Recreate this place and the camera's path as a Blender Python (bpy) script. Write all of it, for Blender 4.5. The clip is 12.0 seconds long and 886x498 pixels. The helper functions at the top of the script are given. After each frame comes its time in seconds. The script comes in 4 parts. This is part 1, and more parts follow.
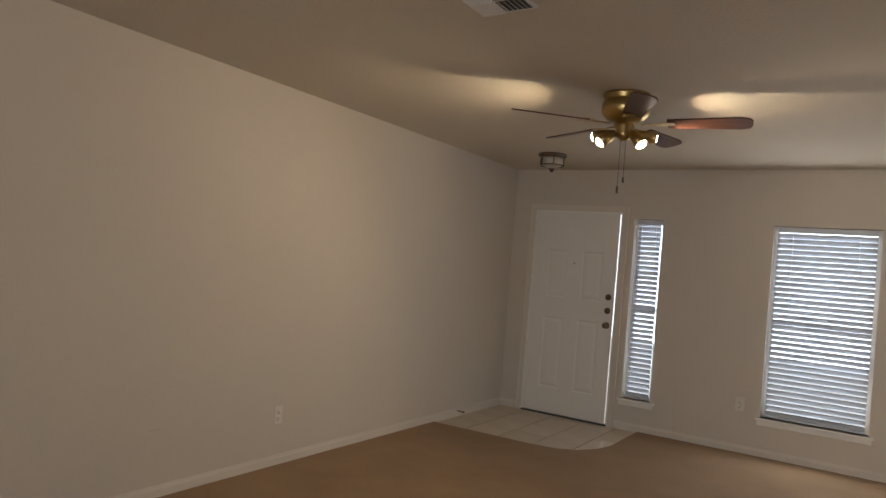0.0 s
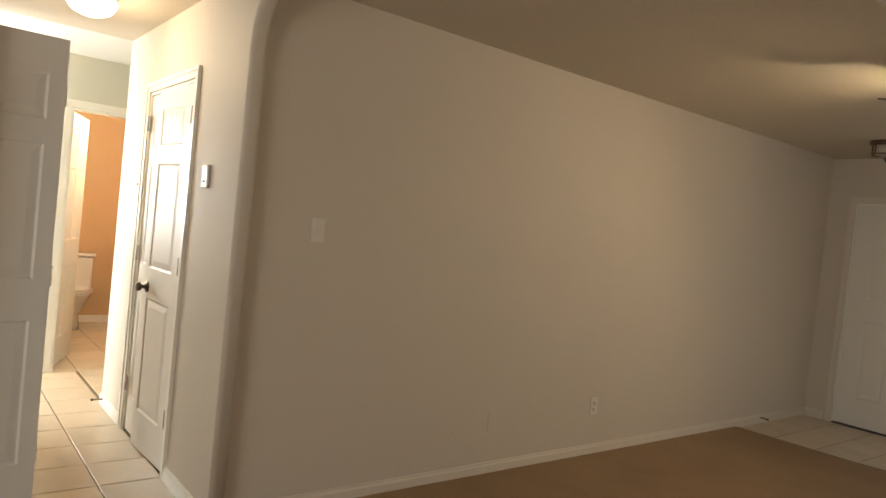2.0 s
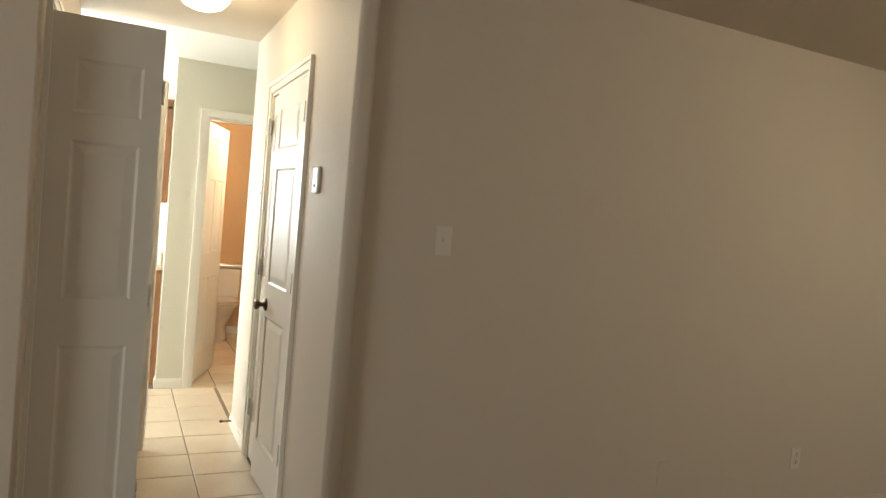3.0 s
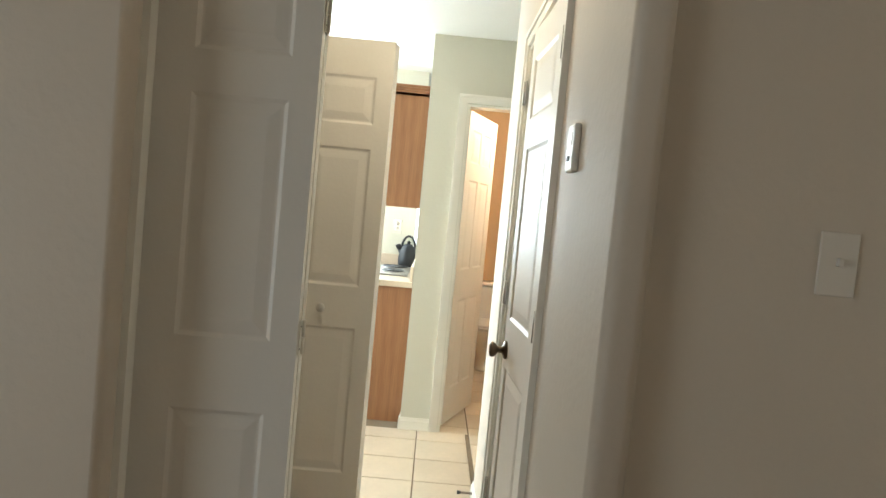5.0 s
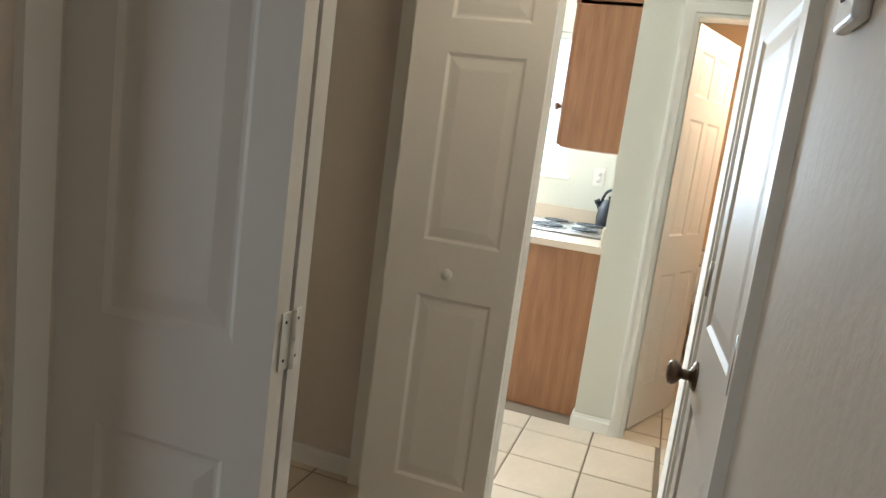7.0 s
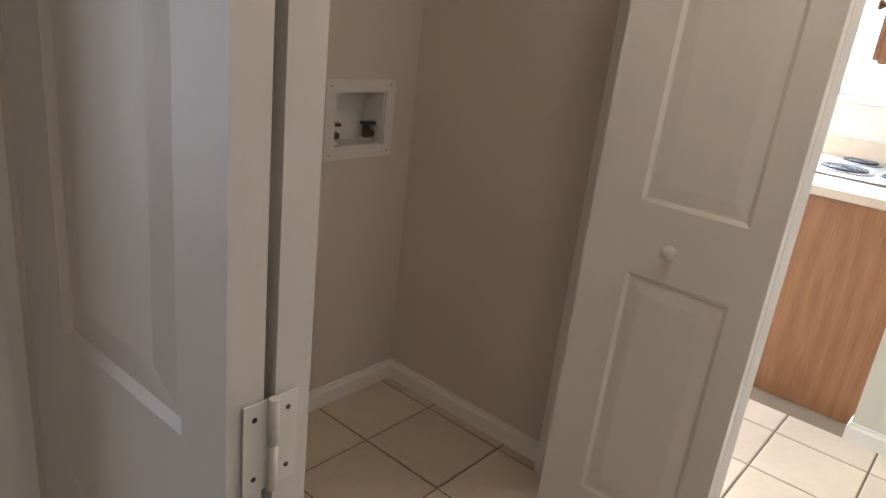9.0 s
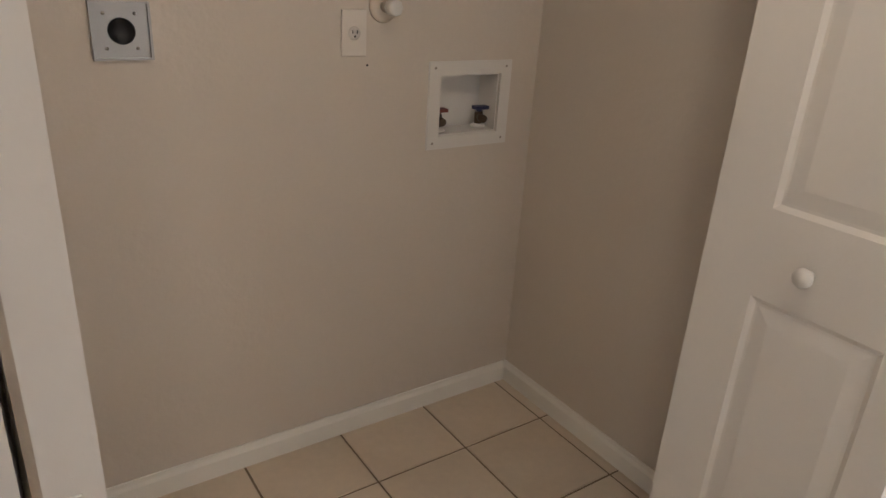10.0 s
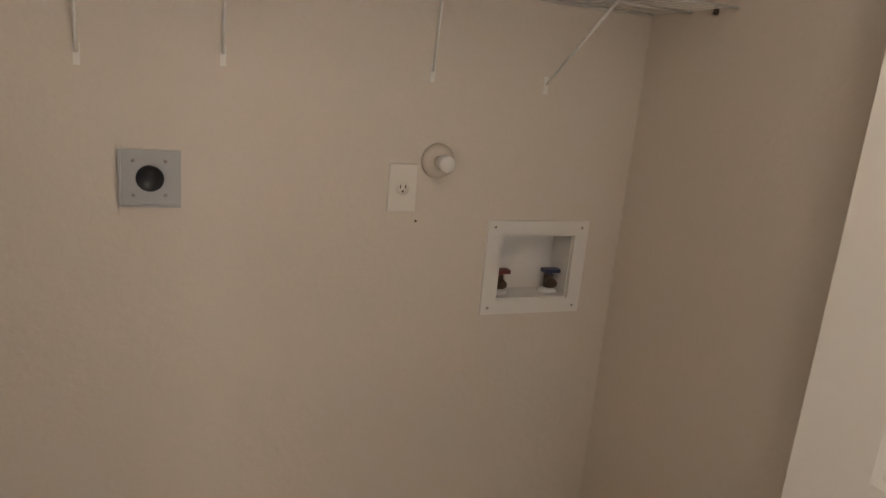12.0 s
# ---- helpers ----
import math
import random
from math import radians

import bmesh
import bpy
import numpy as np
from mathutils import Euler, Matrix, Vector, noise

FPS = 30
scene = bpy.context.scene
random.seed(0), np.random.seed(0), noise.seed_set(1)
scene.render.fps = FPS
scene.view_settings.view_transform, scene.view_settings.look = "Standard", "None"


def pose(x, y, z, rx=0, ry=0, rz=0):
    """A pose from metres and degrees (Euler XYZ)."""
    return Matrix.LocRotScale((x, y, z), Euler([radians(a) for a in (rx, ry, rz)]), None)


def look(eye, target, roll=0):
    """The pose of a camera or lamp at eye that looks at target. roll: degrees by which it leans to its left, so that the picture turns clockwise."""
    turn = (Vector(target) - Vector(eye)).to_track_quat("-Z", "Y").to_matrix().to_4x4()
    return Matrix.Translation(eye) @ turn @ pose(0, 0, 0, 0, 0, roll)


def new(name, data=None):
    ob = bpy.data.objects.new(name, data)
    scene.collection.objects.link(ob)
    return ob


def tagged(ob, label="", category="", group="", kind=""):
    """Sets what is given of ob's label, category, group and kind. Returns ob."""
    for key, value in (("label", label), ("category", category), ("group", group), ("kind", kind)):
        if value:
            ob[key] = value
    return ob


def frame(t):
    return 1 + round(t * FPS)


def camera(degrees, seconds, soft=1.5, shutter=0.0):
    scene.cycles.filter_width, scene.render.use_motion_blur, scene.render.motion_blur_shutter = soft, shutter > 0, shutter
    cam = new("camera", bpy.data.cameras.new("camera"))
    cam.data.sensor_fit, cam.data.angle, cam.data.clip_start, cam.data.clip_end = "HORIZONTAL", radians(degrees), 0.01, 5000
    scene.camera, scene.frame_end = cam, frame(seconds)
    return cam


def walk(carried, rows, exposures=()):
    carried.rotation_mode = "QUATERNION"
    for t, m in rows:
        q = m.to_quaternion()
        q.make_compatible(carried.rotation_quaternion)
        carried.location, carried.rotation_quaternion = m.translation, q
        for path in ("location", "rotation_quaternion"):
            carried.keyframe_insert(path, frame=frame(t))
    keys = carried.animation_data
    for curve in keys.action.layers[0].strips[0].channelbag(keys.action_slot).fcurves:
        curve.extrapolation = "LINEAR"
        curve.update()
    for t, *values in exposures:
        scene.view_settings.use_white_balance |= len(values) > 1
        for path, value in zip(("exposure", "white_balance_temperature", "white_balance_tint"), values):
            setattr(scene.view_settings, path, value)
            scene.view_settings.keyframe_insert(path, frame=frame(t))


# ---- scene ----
cam = camera(65.8, 12.0)
PATH = [
    (0, (3.437, -0.394, 1.412), (2.361, 1.291, 1.451), 4.9),
    (0.5, (3.472, -0.687, 1.401), (2.296, 0.931, 1.436), 5.45),
    (1, (3.623, -0.814, 1.413), (2.198, 0.59, 1.406), 5.7),
    (1.5, (3.297, -0.914, 1.39), (1.811, 0.425, 1.359), 5.8),
    (2, (3.117, -0.841, 1.421), (1.543, 0.391, 1.358), 5.9),
    (2.5, (2.928, -0.66, 1.436), (1.232, 0.397, 1.348), 4.9),
    (3, (2.618, -0.464, 1.426), (0.813, 0.393, 1.343), 5.0),
    (3.5, (2.331, -0.315, 1.427), (0.442, 0.335, 1.344), 5.2),
    (5.5, (1.157, 0.072, 1.366), (-0.828, -0.119, 1.216), 6.0),
    (6, (0.938, 0.175, 1.373), (-1.01, -0.227, 1.161), 6.7),
    (6.5, (0.759, 0.167, 1.351), (-1.152, -0.359, 1.085), 6.8),
    (8.5, (0.157, -0.005, 1.339), (-1.512, -0.955, 0.78), 9.2),
    (9, (0.048, 0.046, 1.383), (-1.42, -1.144, 0.73), 6.7),
    (9.5, (-0.125, 0.059, 1.371), (-1.379, -1.321, 0.647), 4.8),
    (10, (-0.252, 0.05, 1.396), (-1.318, -1.461, 0.636), 3.6),
    (10.5, (-0.346, 0.029, 1.424), (-1.272, -1.592, 0.705), 3.7),
    (11, (-0.467, -0.012, 1.438), (-1.255, -1.737, 0.805), 3.7),
    (11.5, (-0.571, -0.042, 1.47), (-1.245, -1.836, 0.898), 4.2),
    (12, (-0.593, -0.054, 1.481), (-1.313, -1.858, 1.005), 5.2),
]
EXPOSURE = [(0, 0.04, 6500, 10), (1, 0.09, 7200, 9), (2, 0.08, 7350, 8), (3.5, -0.25, 6750, 2), (5.5, -0.22, 6150, 0), (6.5, -0.50, 6050, 3), (7.5, -0.46, 5700, 4), (8.5, -0.4, 5600, 8),
            (9, -0.26, 5850, 14), (9.5, -0.02, 5700, 14), (10.5, 0.12, 5850, 14), (12, 0.17, 5900, 14)]
walk(cam, [(t, look(eye, aim, roll)) for t, eye, aim, roll in PATH], EXPOSURE)

# ---- world, sun and exposure ----


def make_world():
    w = bpy.data.worlds.new("sky")
    w.use_nodes = True
    nt = w.node_tree
    sky = nt.nodes.new("ShaderNodeTexSky")
    sky.sky_type = "NISHITA"
    sky.sun_disc = False
    sky.sun_elevation = radians(48)
    sky.sun_rotation = radians(-77)
    bg = nt.nodes["Background"]
    bg.inputs["Strength"].default_value = 0.14
    nt.links.new(sky.outputs["Color"], bg.inputs["Color"])
    scene.world = w


make_world()


def lamp(kind, name, place, power, colour, size=0.1, target=None, size_y=None, spread=None, cone=None):
    d = bpy.data.lights.new(name, kind)
    d.energy, d.color = power, colour
    if kind == "AREA":
        d.shape = "RECTANGLE"
        d.size, d.size_y = size, size_y or size
    elif kind in ("POINT", "SPOT"):
        d.shadow_soft_size = size
        if kind == "SPOT":
            d.spot_size, d.spot_blend = radians(cone or 90), 0.6
    ob = new(name, d)
    ob.matrix_world = look(place, target) if target else Matrix.Translation(place)
    return ob


sun = lamp("SUN", "sun", (0, 0, 10), 3.0, (1.0, 0.95, 0.86), target=(1.3, -0.3, 8.3))
sun.data.angle = radians(0.5)
DAY = (0.95, 0.97, 1.0)
WARM = (1.0, 0.78, 0.52)
lamp("AREA", "patio_daylight", (2.3, -3.9, 1.15), 56, DAY, 1.7, (2.3, 0, 1.2), 1.9)
# unseen fill lamp, added to lift the front wall
lamp("AREA", "living_fill_light", (6.4, 3.2, 1.3), 19, DAY, 1.5, (2.4, 6.0, 1.2), 1.2)
lamp("AREA", "kitchen_daylight", (-3.92, -1.06, 1.65), 90, (0.82, 0.91, 1.0), 1.0, (-1, -0.9, 1.2), 0.85)
# area lamp added out of view to brighten the kitchen; no door there
lamp("AREA", "kitchen_fill_light", (-2.8, -3.1, 1.2), 185, (0.84, 0.92, 1.0), 1.4, (-2.4, 0, 1.2), 1.8)
lamp("AREA", "front_daylight", (3.05, 5.93, 1.15), 13, DAY, 0.8, (3.2, 0, 1.0), 1.6)
lamp("POINT", "hall_bulb", (-0.85, -0.17, 2.24), 10, (1.0, 0.84, 0.64), 0.12)
lamp("POINT", "bath_bulb", (-3.35, 0.8, 2.15), 46, (1.0, 0.87, 0.70), 0.12)


# ---- materials ----
def material(name, colour, rough=0.6, metal=0.0, stain=0.06, grain=0.0, grain_scale=300.0, bump=0.0, bump_scale=60.0,
             stain_scale=1.5, each=0.0, coat=0.0, emit=0.0):
    m = bpy.data.materials.new(name)
    m.use_nodes = True
    nt = m.node_tree
    n, L = nt.nodes, nt.links
    b = n["Principled BSDF"]
    b.inputs["Roughness"].default_value = rough
    b.inputs["Metallic"].default_value = metal
    b.inputs["Coat Weight"].default_value = coat
    b.inputs["Coat Roughness"].default_value = 0.12
    co = n.new("ShaderNodeTexCoord")
    big = n.new("ShaderNodeTexNoise")
    big.inputs["Scale"].default_value = stain_scale
    big.inputs["Detail"].default_value = 5
    fine = n.new("ShaderNodeTexNoise")
    fine.inputs["Scale"].default_value = grain_scale
    fine.inputs["Detail"].default_value = 3
    for t in (big, fine):
        L.new(co.outputs["Object"], t.inputs["Vector"])

    def math_node(op, a, bb):
        k = n.new("ShaderNodeMath")
        k.operation = op
        for i, v in enumerate((a, bb)):
            if isinstance(v, (int, float)):
                k.inputs[i].default_value = v
            else:
                L.new(v, k.inputs[i])
        return k.outputs[0]

    v = math_node("MULTIPLY", math_node("SUBTRACT", big.outputs["Fac"], 0.5), stain * 2)
    v = math_node("ADD", v, math_node("MULTIPLY", math_node("SUBTRACT", fine.outputs["Fac"], 0.5), grain * 2))
    if each:
        info = n.new("ShaderNodeObjectInfo")
        v = math_node("ADD", v, math_node("MULTIPLY", math_node("SUBTRACT", info.outputs["Random"], 0.5), each * 2))
    v = math_node("ADD", v, 1.0)
    mix = n.new("ShaderNodeMix")
    mix.data_type, mix.blend_type = "RGBA", "MULTIPLY"
    mix.inputs["Factor"].default_value = 1.0
    mix.inputs["A"].default_value = (*colour, 1)
    L.new(v, mix.inputs["B"])
    L.new(mix.outputs["Result"], b.inputs["Base Color"])
    if bump:
        bt = n.new("ShaderNodeTexNoise")
        bt.inputs["Scale"].default_value = bump_scale
        bt.inputs["Detail"].default_value = 4
        L.new(co.outputs["Object"], bt.inputs["Vector"])
        bn = n.new("ShaderNodeBump")
        bn.inputs["Strength"].default_value = bump
        bn.inputs["Distance"].default_value = 0.004
        L.new(bt.outputs["Fac"], bn.inputs["Height"])
        L.new(bn.outputs["Normal"], b.inputs["Normal"])
    if emit:
        b.inputs["Emission Color"].default_value = (*colour, 1)
        b.inputs["Emission Strength"].default_value = emit
    return m


def wood_material(name, dark, light, scale=6.0, rough=0.4):
    m = bpy.data.materials.new(name)
    m.use_nodes = True
    n, L = m.node_tree.nodes, m.node_tree.links
    b = n["Principled BSDF"]
    b.inputs["Roughness"].default_value = rough
    co = n.new("ShaderNodeTexCoord")
    mp = n.new("ShaderNodeMapping")
    mp.inputs["Location"].default_value = (0, 0.27, -0.06)
    mp.inputs["Scale"].default_value = (1, 1, 0.14)
    L.new(co.outputs["Object"], mp.inputs["Vector"])
    wave = n.new("ShaderNodeTexWave")
    wave.wave_type, wave.rings_direction = "RINGS", "X"
    wave.inputs["Scale"].default_value = scale
    wave.inputs["Distortion"].default_value = 5
    wave.inputs["Detail"].default_value = 4
    wave.inputs["Detail Scale"].default_value = 1.6
    L.new(mp.outputs["Vector"], wave.inputs["Vector"])
    pore = n.new("ShaderNodeTexNoise")
    mp2 = n.new("ShaderNodeMapping")
    mp2.inputs["Scale"].default_value = (150, 150, 7)
    L.new(co.outputs["Object"], mp2.inputs["Vector"])
    L.new(mp2.outputs["Vector"], pore.inputs["Vector"])
    pore.inputs["Scale"].default_value = 1.0
    ramp = n.new("ShaderNodeValToRGB")
    ramp.color_ramp.elements[0].color, ramp.color_ramp.elements[1].color = (*dark, 1), (*light, 1)
    ramp.color_ramp.elements[0].position, ramp.color_ramp.elements[1].position = 0.1, 0.65
    add = n.new("ShaderNodeMath")
    add.operation = "ADD"
    mul = n.new("ShaderNodeMath")
    mul.operation = "MULTIPLY"
    mul.inputs[1].default_value = 0.15
    L.new(wave.outputs["Fac"], mul.inputs[0])
    mul2 = n.new("ShaderNodeMath")
    mul2.operation = "MULTIPLY"
    mul2.inputs[1].default_value = 0.5
    L.new(pore.outputs["Fac"], mul2.inputs[0])
    L.new(mul.outputs[0], add.inputs[0])
    L.new(mul2.outputs[0], add.inputs[1])
    L.new(add.outputs[0], ramp.inputs["Fac"])
    L.new(ramp.outputs["Color"], b.inputs["Base Color"])
    bn = n.new("ShaderNodeBump")
    bn.inputs["Strength"].default_value = 0.15
    bn.inputs["Distance"].default_value = 0.002
    L.new(pore.outputs["Fac"], bn.inputs["Height"])
    L.new(bn.outputs["Normal"], b.inputs["Normal"])
    return m


PAINT = material("wall_paint_beige", (0.60, 0.53, 0.445), 0.62, stain=0.03, grain=0.02, grain_scale=90, bump=0.35, bump_scale=45)
PAINT_K = material("wall_paint_cream", (0.585, 0.565, 0.475), 0.6, stain=0.03, grain=0.02, grain_scale=90, bump=0.3, bump_scale=45)
PAINT_B = material("wall_paint_peach", (0.62, 0.42, 0.24), 0.6, stain=0.04, bump=0.25, bump_scale=45)
# ceiling tones hold the light: tan where dim, white by the kitchen window
CEIL = material("dim_ceiling_texture_paint", (0.56, 0.49, 0.39), 0.85, stain=0.03, grain=0.05, grain_scale=120, bump=0.8, bump_scale=90)
CEIL_K = material("daylit_ceiling_paint", (0.72, 0.71, 0.66), 0.85, stain=0.03, grain=0.04, grain_scale=120, bump=0.7, bump_scale=90)
TRIM = material("white_gloss_trim", (0.78, 0.75, 0.68), 0.32, stain=0.03, bump=0.06, bump_scale=30)
DOORW = material("white_satin_door_paint", (0.74, 0.70, 0.64), 0.46, stain=0.03, grain=0.015, grain_scale=80, bump=0.12, bump_scale=70)
TRIM_W = material("wall_coloured_trim", (0.66, 0.59, 0.50), 0.4, stain=0.03, bump=0.06, bump_scale=30)
# emission stands in for blown-out daylight past the kitchen window
BACKDROP = material("glowing_outdoor_daylight", (0.86, 0.93, 1.0), 0.9, stain=0.0, emit=2.6)
# stronger glow for the daylight between the blind slats
BACKDROP_F = material("glowing_street_daylight", (0.80, 0.89, 1.0), 0.9, stain=0.1, stain_scale=0.4, emit=5.5)
CARPET = material("tan_cut_pile_carpet", (0.33, 0.215, 0.12), 0.95, stain=0.22, grain=0.25, grain_scale=350, bump=1.0, bump_scale=300, stain_scale=2.2)
TILE = material("beige_ceramic_tile", (0.60, 0.50, 0.38), 0.3, stain=0.14, grain=0.05, grain_scale=40, bump=0.12, bump_scale=12, stain_scale=5, each=0.06)
GROUT = material("dark_brown_grout", (0.20, 0.15, 0.10), 0.9, stain=0.2, grain=0.1, bump=0.4, bump_scale=200, stain_scale=6)
OAK = wood_material("golden_oak", (0.20, 0.086, 0.036), (0.35, 0.168, 0.076), 5.0)
FANWOOD = wood_material("reddish_fan_blade_wood", (0.05, 0.02, 0.012), (0.14, 0.05, 0.03))
COUNTER = material("beige_laminate_counter", (0.55, 0.45, 0.34), 0.35, stain=0.05, grain=0.12, grain_scale=250)
BRASS = material("polished_brass", (0.46, 0.33, 0.14), 0.3, metal=1.0, stain=0.12)
BRONZE = material("dull_bronze", (0.16, 0.12, 0.09), 0.32, metal=1.0, stain=0.15)
STEEL = material("brushed_steel", (0.42, 0.41, 0.39), 0.35, metal=1.0, stain=0.1, grain=0.05)
NICKEL = material("dull_grey_hinge_metal", (0.34, 0.31, 0.27), 0.4, metal=0.9, stain=0.15)
BLACK = material("black_enamel", (0.012, 0.012, 0.013), 0.35, stain=0.1)
ENAMEL = material("matt_black_enamel", (0.010, 0.010, 0.012), 0.55, stain=0.1)
DARK = material("dark_void_metal", (0.05, 0.045, 0.04), 0.6, stain=0.1)
ALMOND = material("almond_plastic", (0.67, 0.62, 0.55), 0.4, stain=0.02)
WHITEP = material("white_plastic", (0.69, 0.66, 0.61), 0.35, stain=0.02)
PORCELAIN = material("white_porcelain", (0.78, 0.77, 0.74), 0.12, stain=0.01, coat=0.4)
BLIND = material("white_faux_wood_blind", (0.58, 0.60, 0.64), 0.45, stain=0.03)
WIRE = material("white_coated_wire", (0.70, 0.68, 0.63), 0.35, stain=0.03)
RED = material("red_plastic_handle", (0.16, 0.03, 0.02), 0.45, stain=0.05)
BLUE = material("blue_plastic_handle", (0.025, 0.03, 0.08), 0.45, stain=0.05)
CORD = material("ladder_cord", (0.6, 0.6, 0.58), 0.8)
GROUND = material("pale_concrete_ground", (0.42, 0.41, 0.38), 0.95, stain=0.3, grain=0.3, grain_scale=30, bump=0.8, stain_scale=0.5)
BRICKM = material("pale_brick_neighbour", (0.42, 0.33, 0.26), 0.85, stain=0.1)
GLOBE = material("lit_white_glass_globe", (1.0, 0.86, 0.66), 0.3, stain=0.0, emit=6.0)
BULB = material("lit_spot_bulb", (1.0, 0.90, 0.75), 0.3, stain=0.0, emit=14.0)
FROST = material("frosted_lamp_glass", (0.55, 0.50, 0.42), 0.3, stain=0.02)


def glass_material():
    m = bpy.data.materials.new("clear_window_glass")
    m.use_nodes = True
    b = m.node_tree.nodes["Principled BSDF"]
    b.inputs["Base Color"].default_value = (0.95, 0.97, 0.97, 1)
    b.inputs["Transmission Weight"].default_value = 1.0
    b.inputs["Roughness"].default_value = 0.0
    b.inputs["IOR"].default_value = 1.1
    return m


GLASS = glass_material()


# ---- mesh helpers ----
def add_box(bm, x0, x1, y0, y1, z0, z1, m=None):
    vs = [bm.verts.new((x, y, z)) for x in (x0, x1) for y in (y0, y1) for z in (z0, z1)]
    fs = [bm.faces.new([vs[i] for i in q]) for q in
          ((0, 1, 3, 2), (4, 6, 7, 5), (0, 4, 5, 1), (2, 3, 7, 6), (0, 2, 6, 4), (1, 5, 7, 3))]
    if m is not None:
        bmesh.ops.transform(bm, matrix=m, verts=vs)
    return fs


def box_bm(x0, x1, y0, y1, z0, z1, bevel=0.0, seg=2):
    bm = bmesh.new()
    add_box(bm, x0, x1, y0, y1, z0, z1)
    if bevel:
        bmesh.ops.bevel(bm, geom=bm.edges[:], offset=bevel, segments=seg, affect="EDGES", profile=0.5)
    return bm


def lathe_bm(profile, steps=32, axis="z"):
    """A turned shape from (radius, height) pairs."""
    bm = bmesh.new()
    rings = []
    for r, h in profile:
        ring = []
        for i in range(steps):
            a = 2 * math.pi * i / steps
            ring.append(bm.verts.new((max(r, 0.0004) * math.cos(a), max(r, 0.0004) * math.sin(a), h)))
        rings.append(ring)
    for a, b in zip(rings, rings[1:]):
        for i in range(steps):
            j = (i + 1) % steps
            f = bm.faces.new((a[i], a[j], b[j], b[i]))
            f.smooth = True
    bm.faces.new(rings[0][::-1])
    bm.faces.new(rings[-1])
    bmesh.ops.recalc_face_normals(bm, faces=bm.faces[:])
    if axis == "y":
        bmesh.ops.rotate(bm, verts=bm.verts[:], matrix=Matrix.Rotation(radians(90), 3, "X"))
    if axis == "x":
        bmesh.ops.rotate(bm, verts=bm.verts[:], matrix=Matrix.Rotation(radians(90), 3, "Y"))
    return bm


def tube_into(bm, a, b, r, sides=8):
    a, b = Vector(a), Vector(b)
    q = (b - a).to_track_quat("Z", "Y").to_matrix()
    ra, rb = [], []
    for i in range(sides):
        t = 2 * math.pi * i / sides
        o = q @ Vector((r * math.cos(t), r * math.sin(t), 0))
        ra.append(bm.verts.new(a + o))
        rb.append(bm.verts.new(b + o))
    for i in range(sides):
        j = (i + 1) % sides
        bm.faces.new((ra[i], ra[j], rb[j], rb[i])).smooth = True
    bm.faces.new(ra[::-1])
    bm.faces.new(rb)


def perforated_bm(w, h, t, holes):
    """A board 0..w by 0..h in x and z, from y=0 back to y=t, with rectangular holes (x0, x1, z0, z1)."""
    xs = sorted({0.0, w, *[v for q in holes for v in q[:2]]})
    zs = sorted({0.0, h, *[v for q in holes for v in q[2:]]})
    xs, zs = [v for v in xs if 0 <= v <= w], [v for v in zs if 0 <= v <= h]

    def solid(i, k):
        if not (0 <= i < len(xs) - 1 and 0 <= k < len(zs) - 1):
            return False
        cx, cz = (xs[i] + xs[i + 1]) / 2, (zs[k] + zs[k + 1]) / 2
        return not any(a < cx < b and c < cz < d for a, b, c, d in holes)

    bm = bmesh.new()
    cache = {}

    def vert(x, y, z):
        key = (round(x, 5), round(y, 5), round(z, 5))
        if key not in cache:
            cache[key] = bm.verts.new((x, y, z))
        return cache[key]

    for i in range(len(xs) - 1):
        for k in range(len(zs) - 1):
            if not solid(i, k):
                continue
            a, b, c, d = xs[i], xs[i + 1], zs[k], zs[k + 1]
            bm.faces.new([vert(*p) for p in ((a, 0, c), (b, 0, c), (b, 0, d), (a, 0, d))])
            bm.faces.new([vert(*p) for p in ((a, t, d), (b, t, d), (b, t, c), (a, t, c))])
            if not solid(i - 1, k):
                bm.faces.new([vert(*p) for p in ((a, 0, c), (a, 0, d), (a, t, d), (a, t, c))])
            if not solid(i + 1, k):
                bm.faces.new([vert(*p) for p in ((b, 0, d), (b, 0, c), (b, t, c), (b, t, d))])
            if not solid(i, k - 1):
                bm.faces.new([vert(*p) for p in ((b, 0, c), (a, 0, c), (a, t, c), (b, t, c))])
            if not solid(i, k + 1):
                bm.faces.new([vert(*p) for p in ((a, 0, d), (b, 0, d), (b, t, d), (a, t, d))])
    bmesh.ops.recalc_face_normals(bm, faces=bm.faces[:])
    return bm


def mesh_object(name, bm, mat, smooth=False):
    me = bpy.data.meshes.new(name)
    bm.to_mesh(me)
    bm.free()
    me.materials.append(mat)
    if smooth:
        for p in me.polygons:
            p.use_smooth = True
    return new(name, me)


def part(name, bm, mat, parent, label="", m=None, smooth=False):
    ob = mesh_object(name, bm, mat, smooth)
    ob.parent = parent
    if m is not None:
        ob.matrix_basis = m
    return tagged(ob, label)


def structure(name, bm, mat, label, category="wall", m=None):
    ob = mesh_object(name, bm, mat)
    if m is not None:
        ob.matrix_basis = m
    return tagged(ob, label, category, kind="structure")


def thing(name, m, label, category, group=""):
    ob = new(name)
    ob.empty_display_size = 0.1
    ob.matrix_basis = m
    return tagged(ob, label, category, group)


def shared(name, me, parent, m):
    ob = new(name, me)
    ob.parent = parent
    ob.matrix_basis = m
    return ob


# ---- plan ----
H = 2.44
LW = 0.21          # living-room face of the long wall
YN = 0.262         # hall face of the north wall
YS = -0.73        # hall face of the laundry wall
YF = 5.99          # face of the front wall
XE = -2.79         # face of the wall at the end of the hall
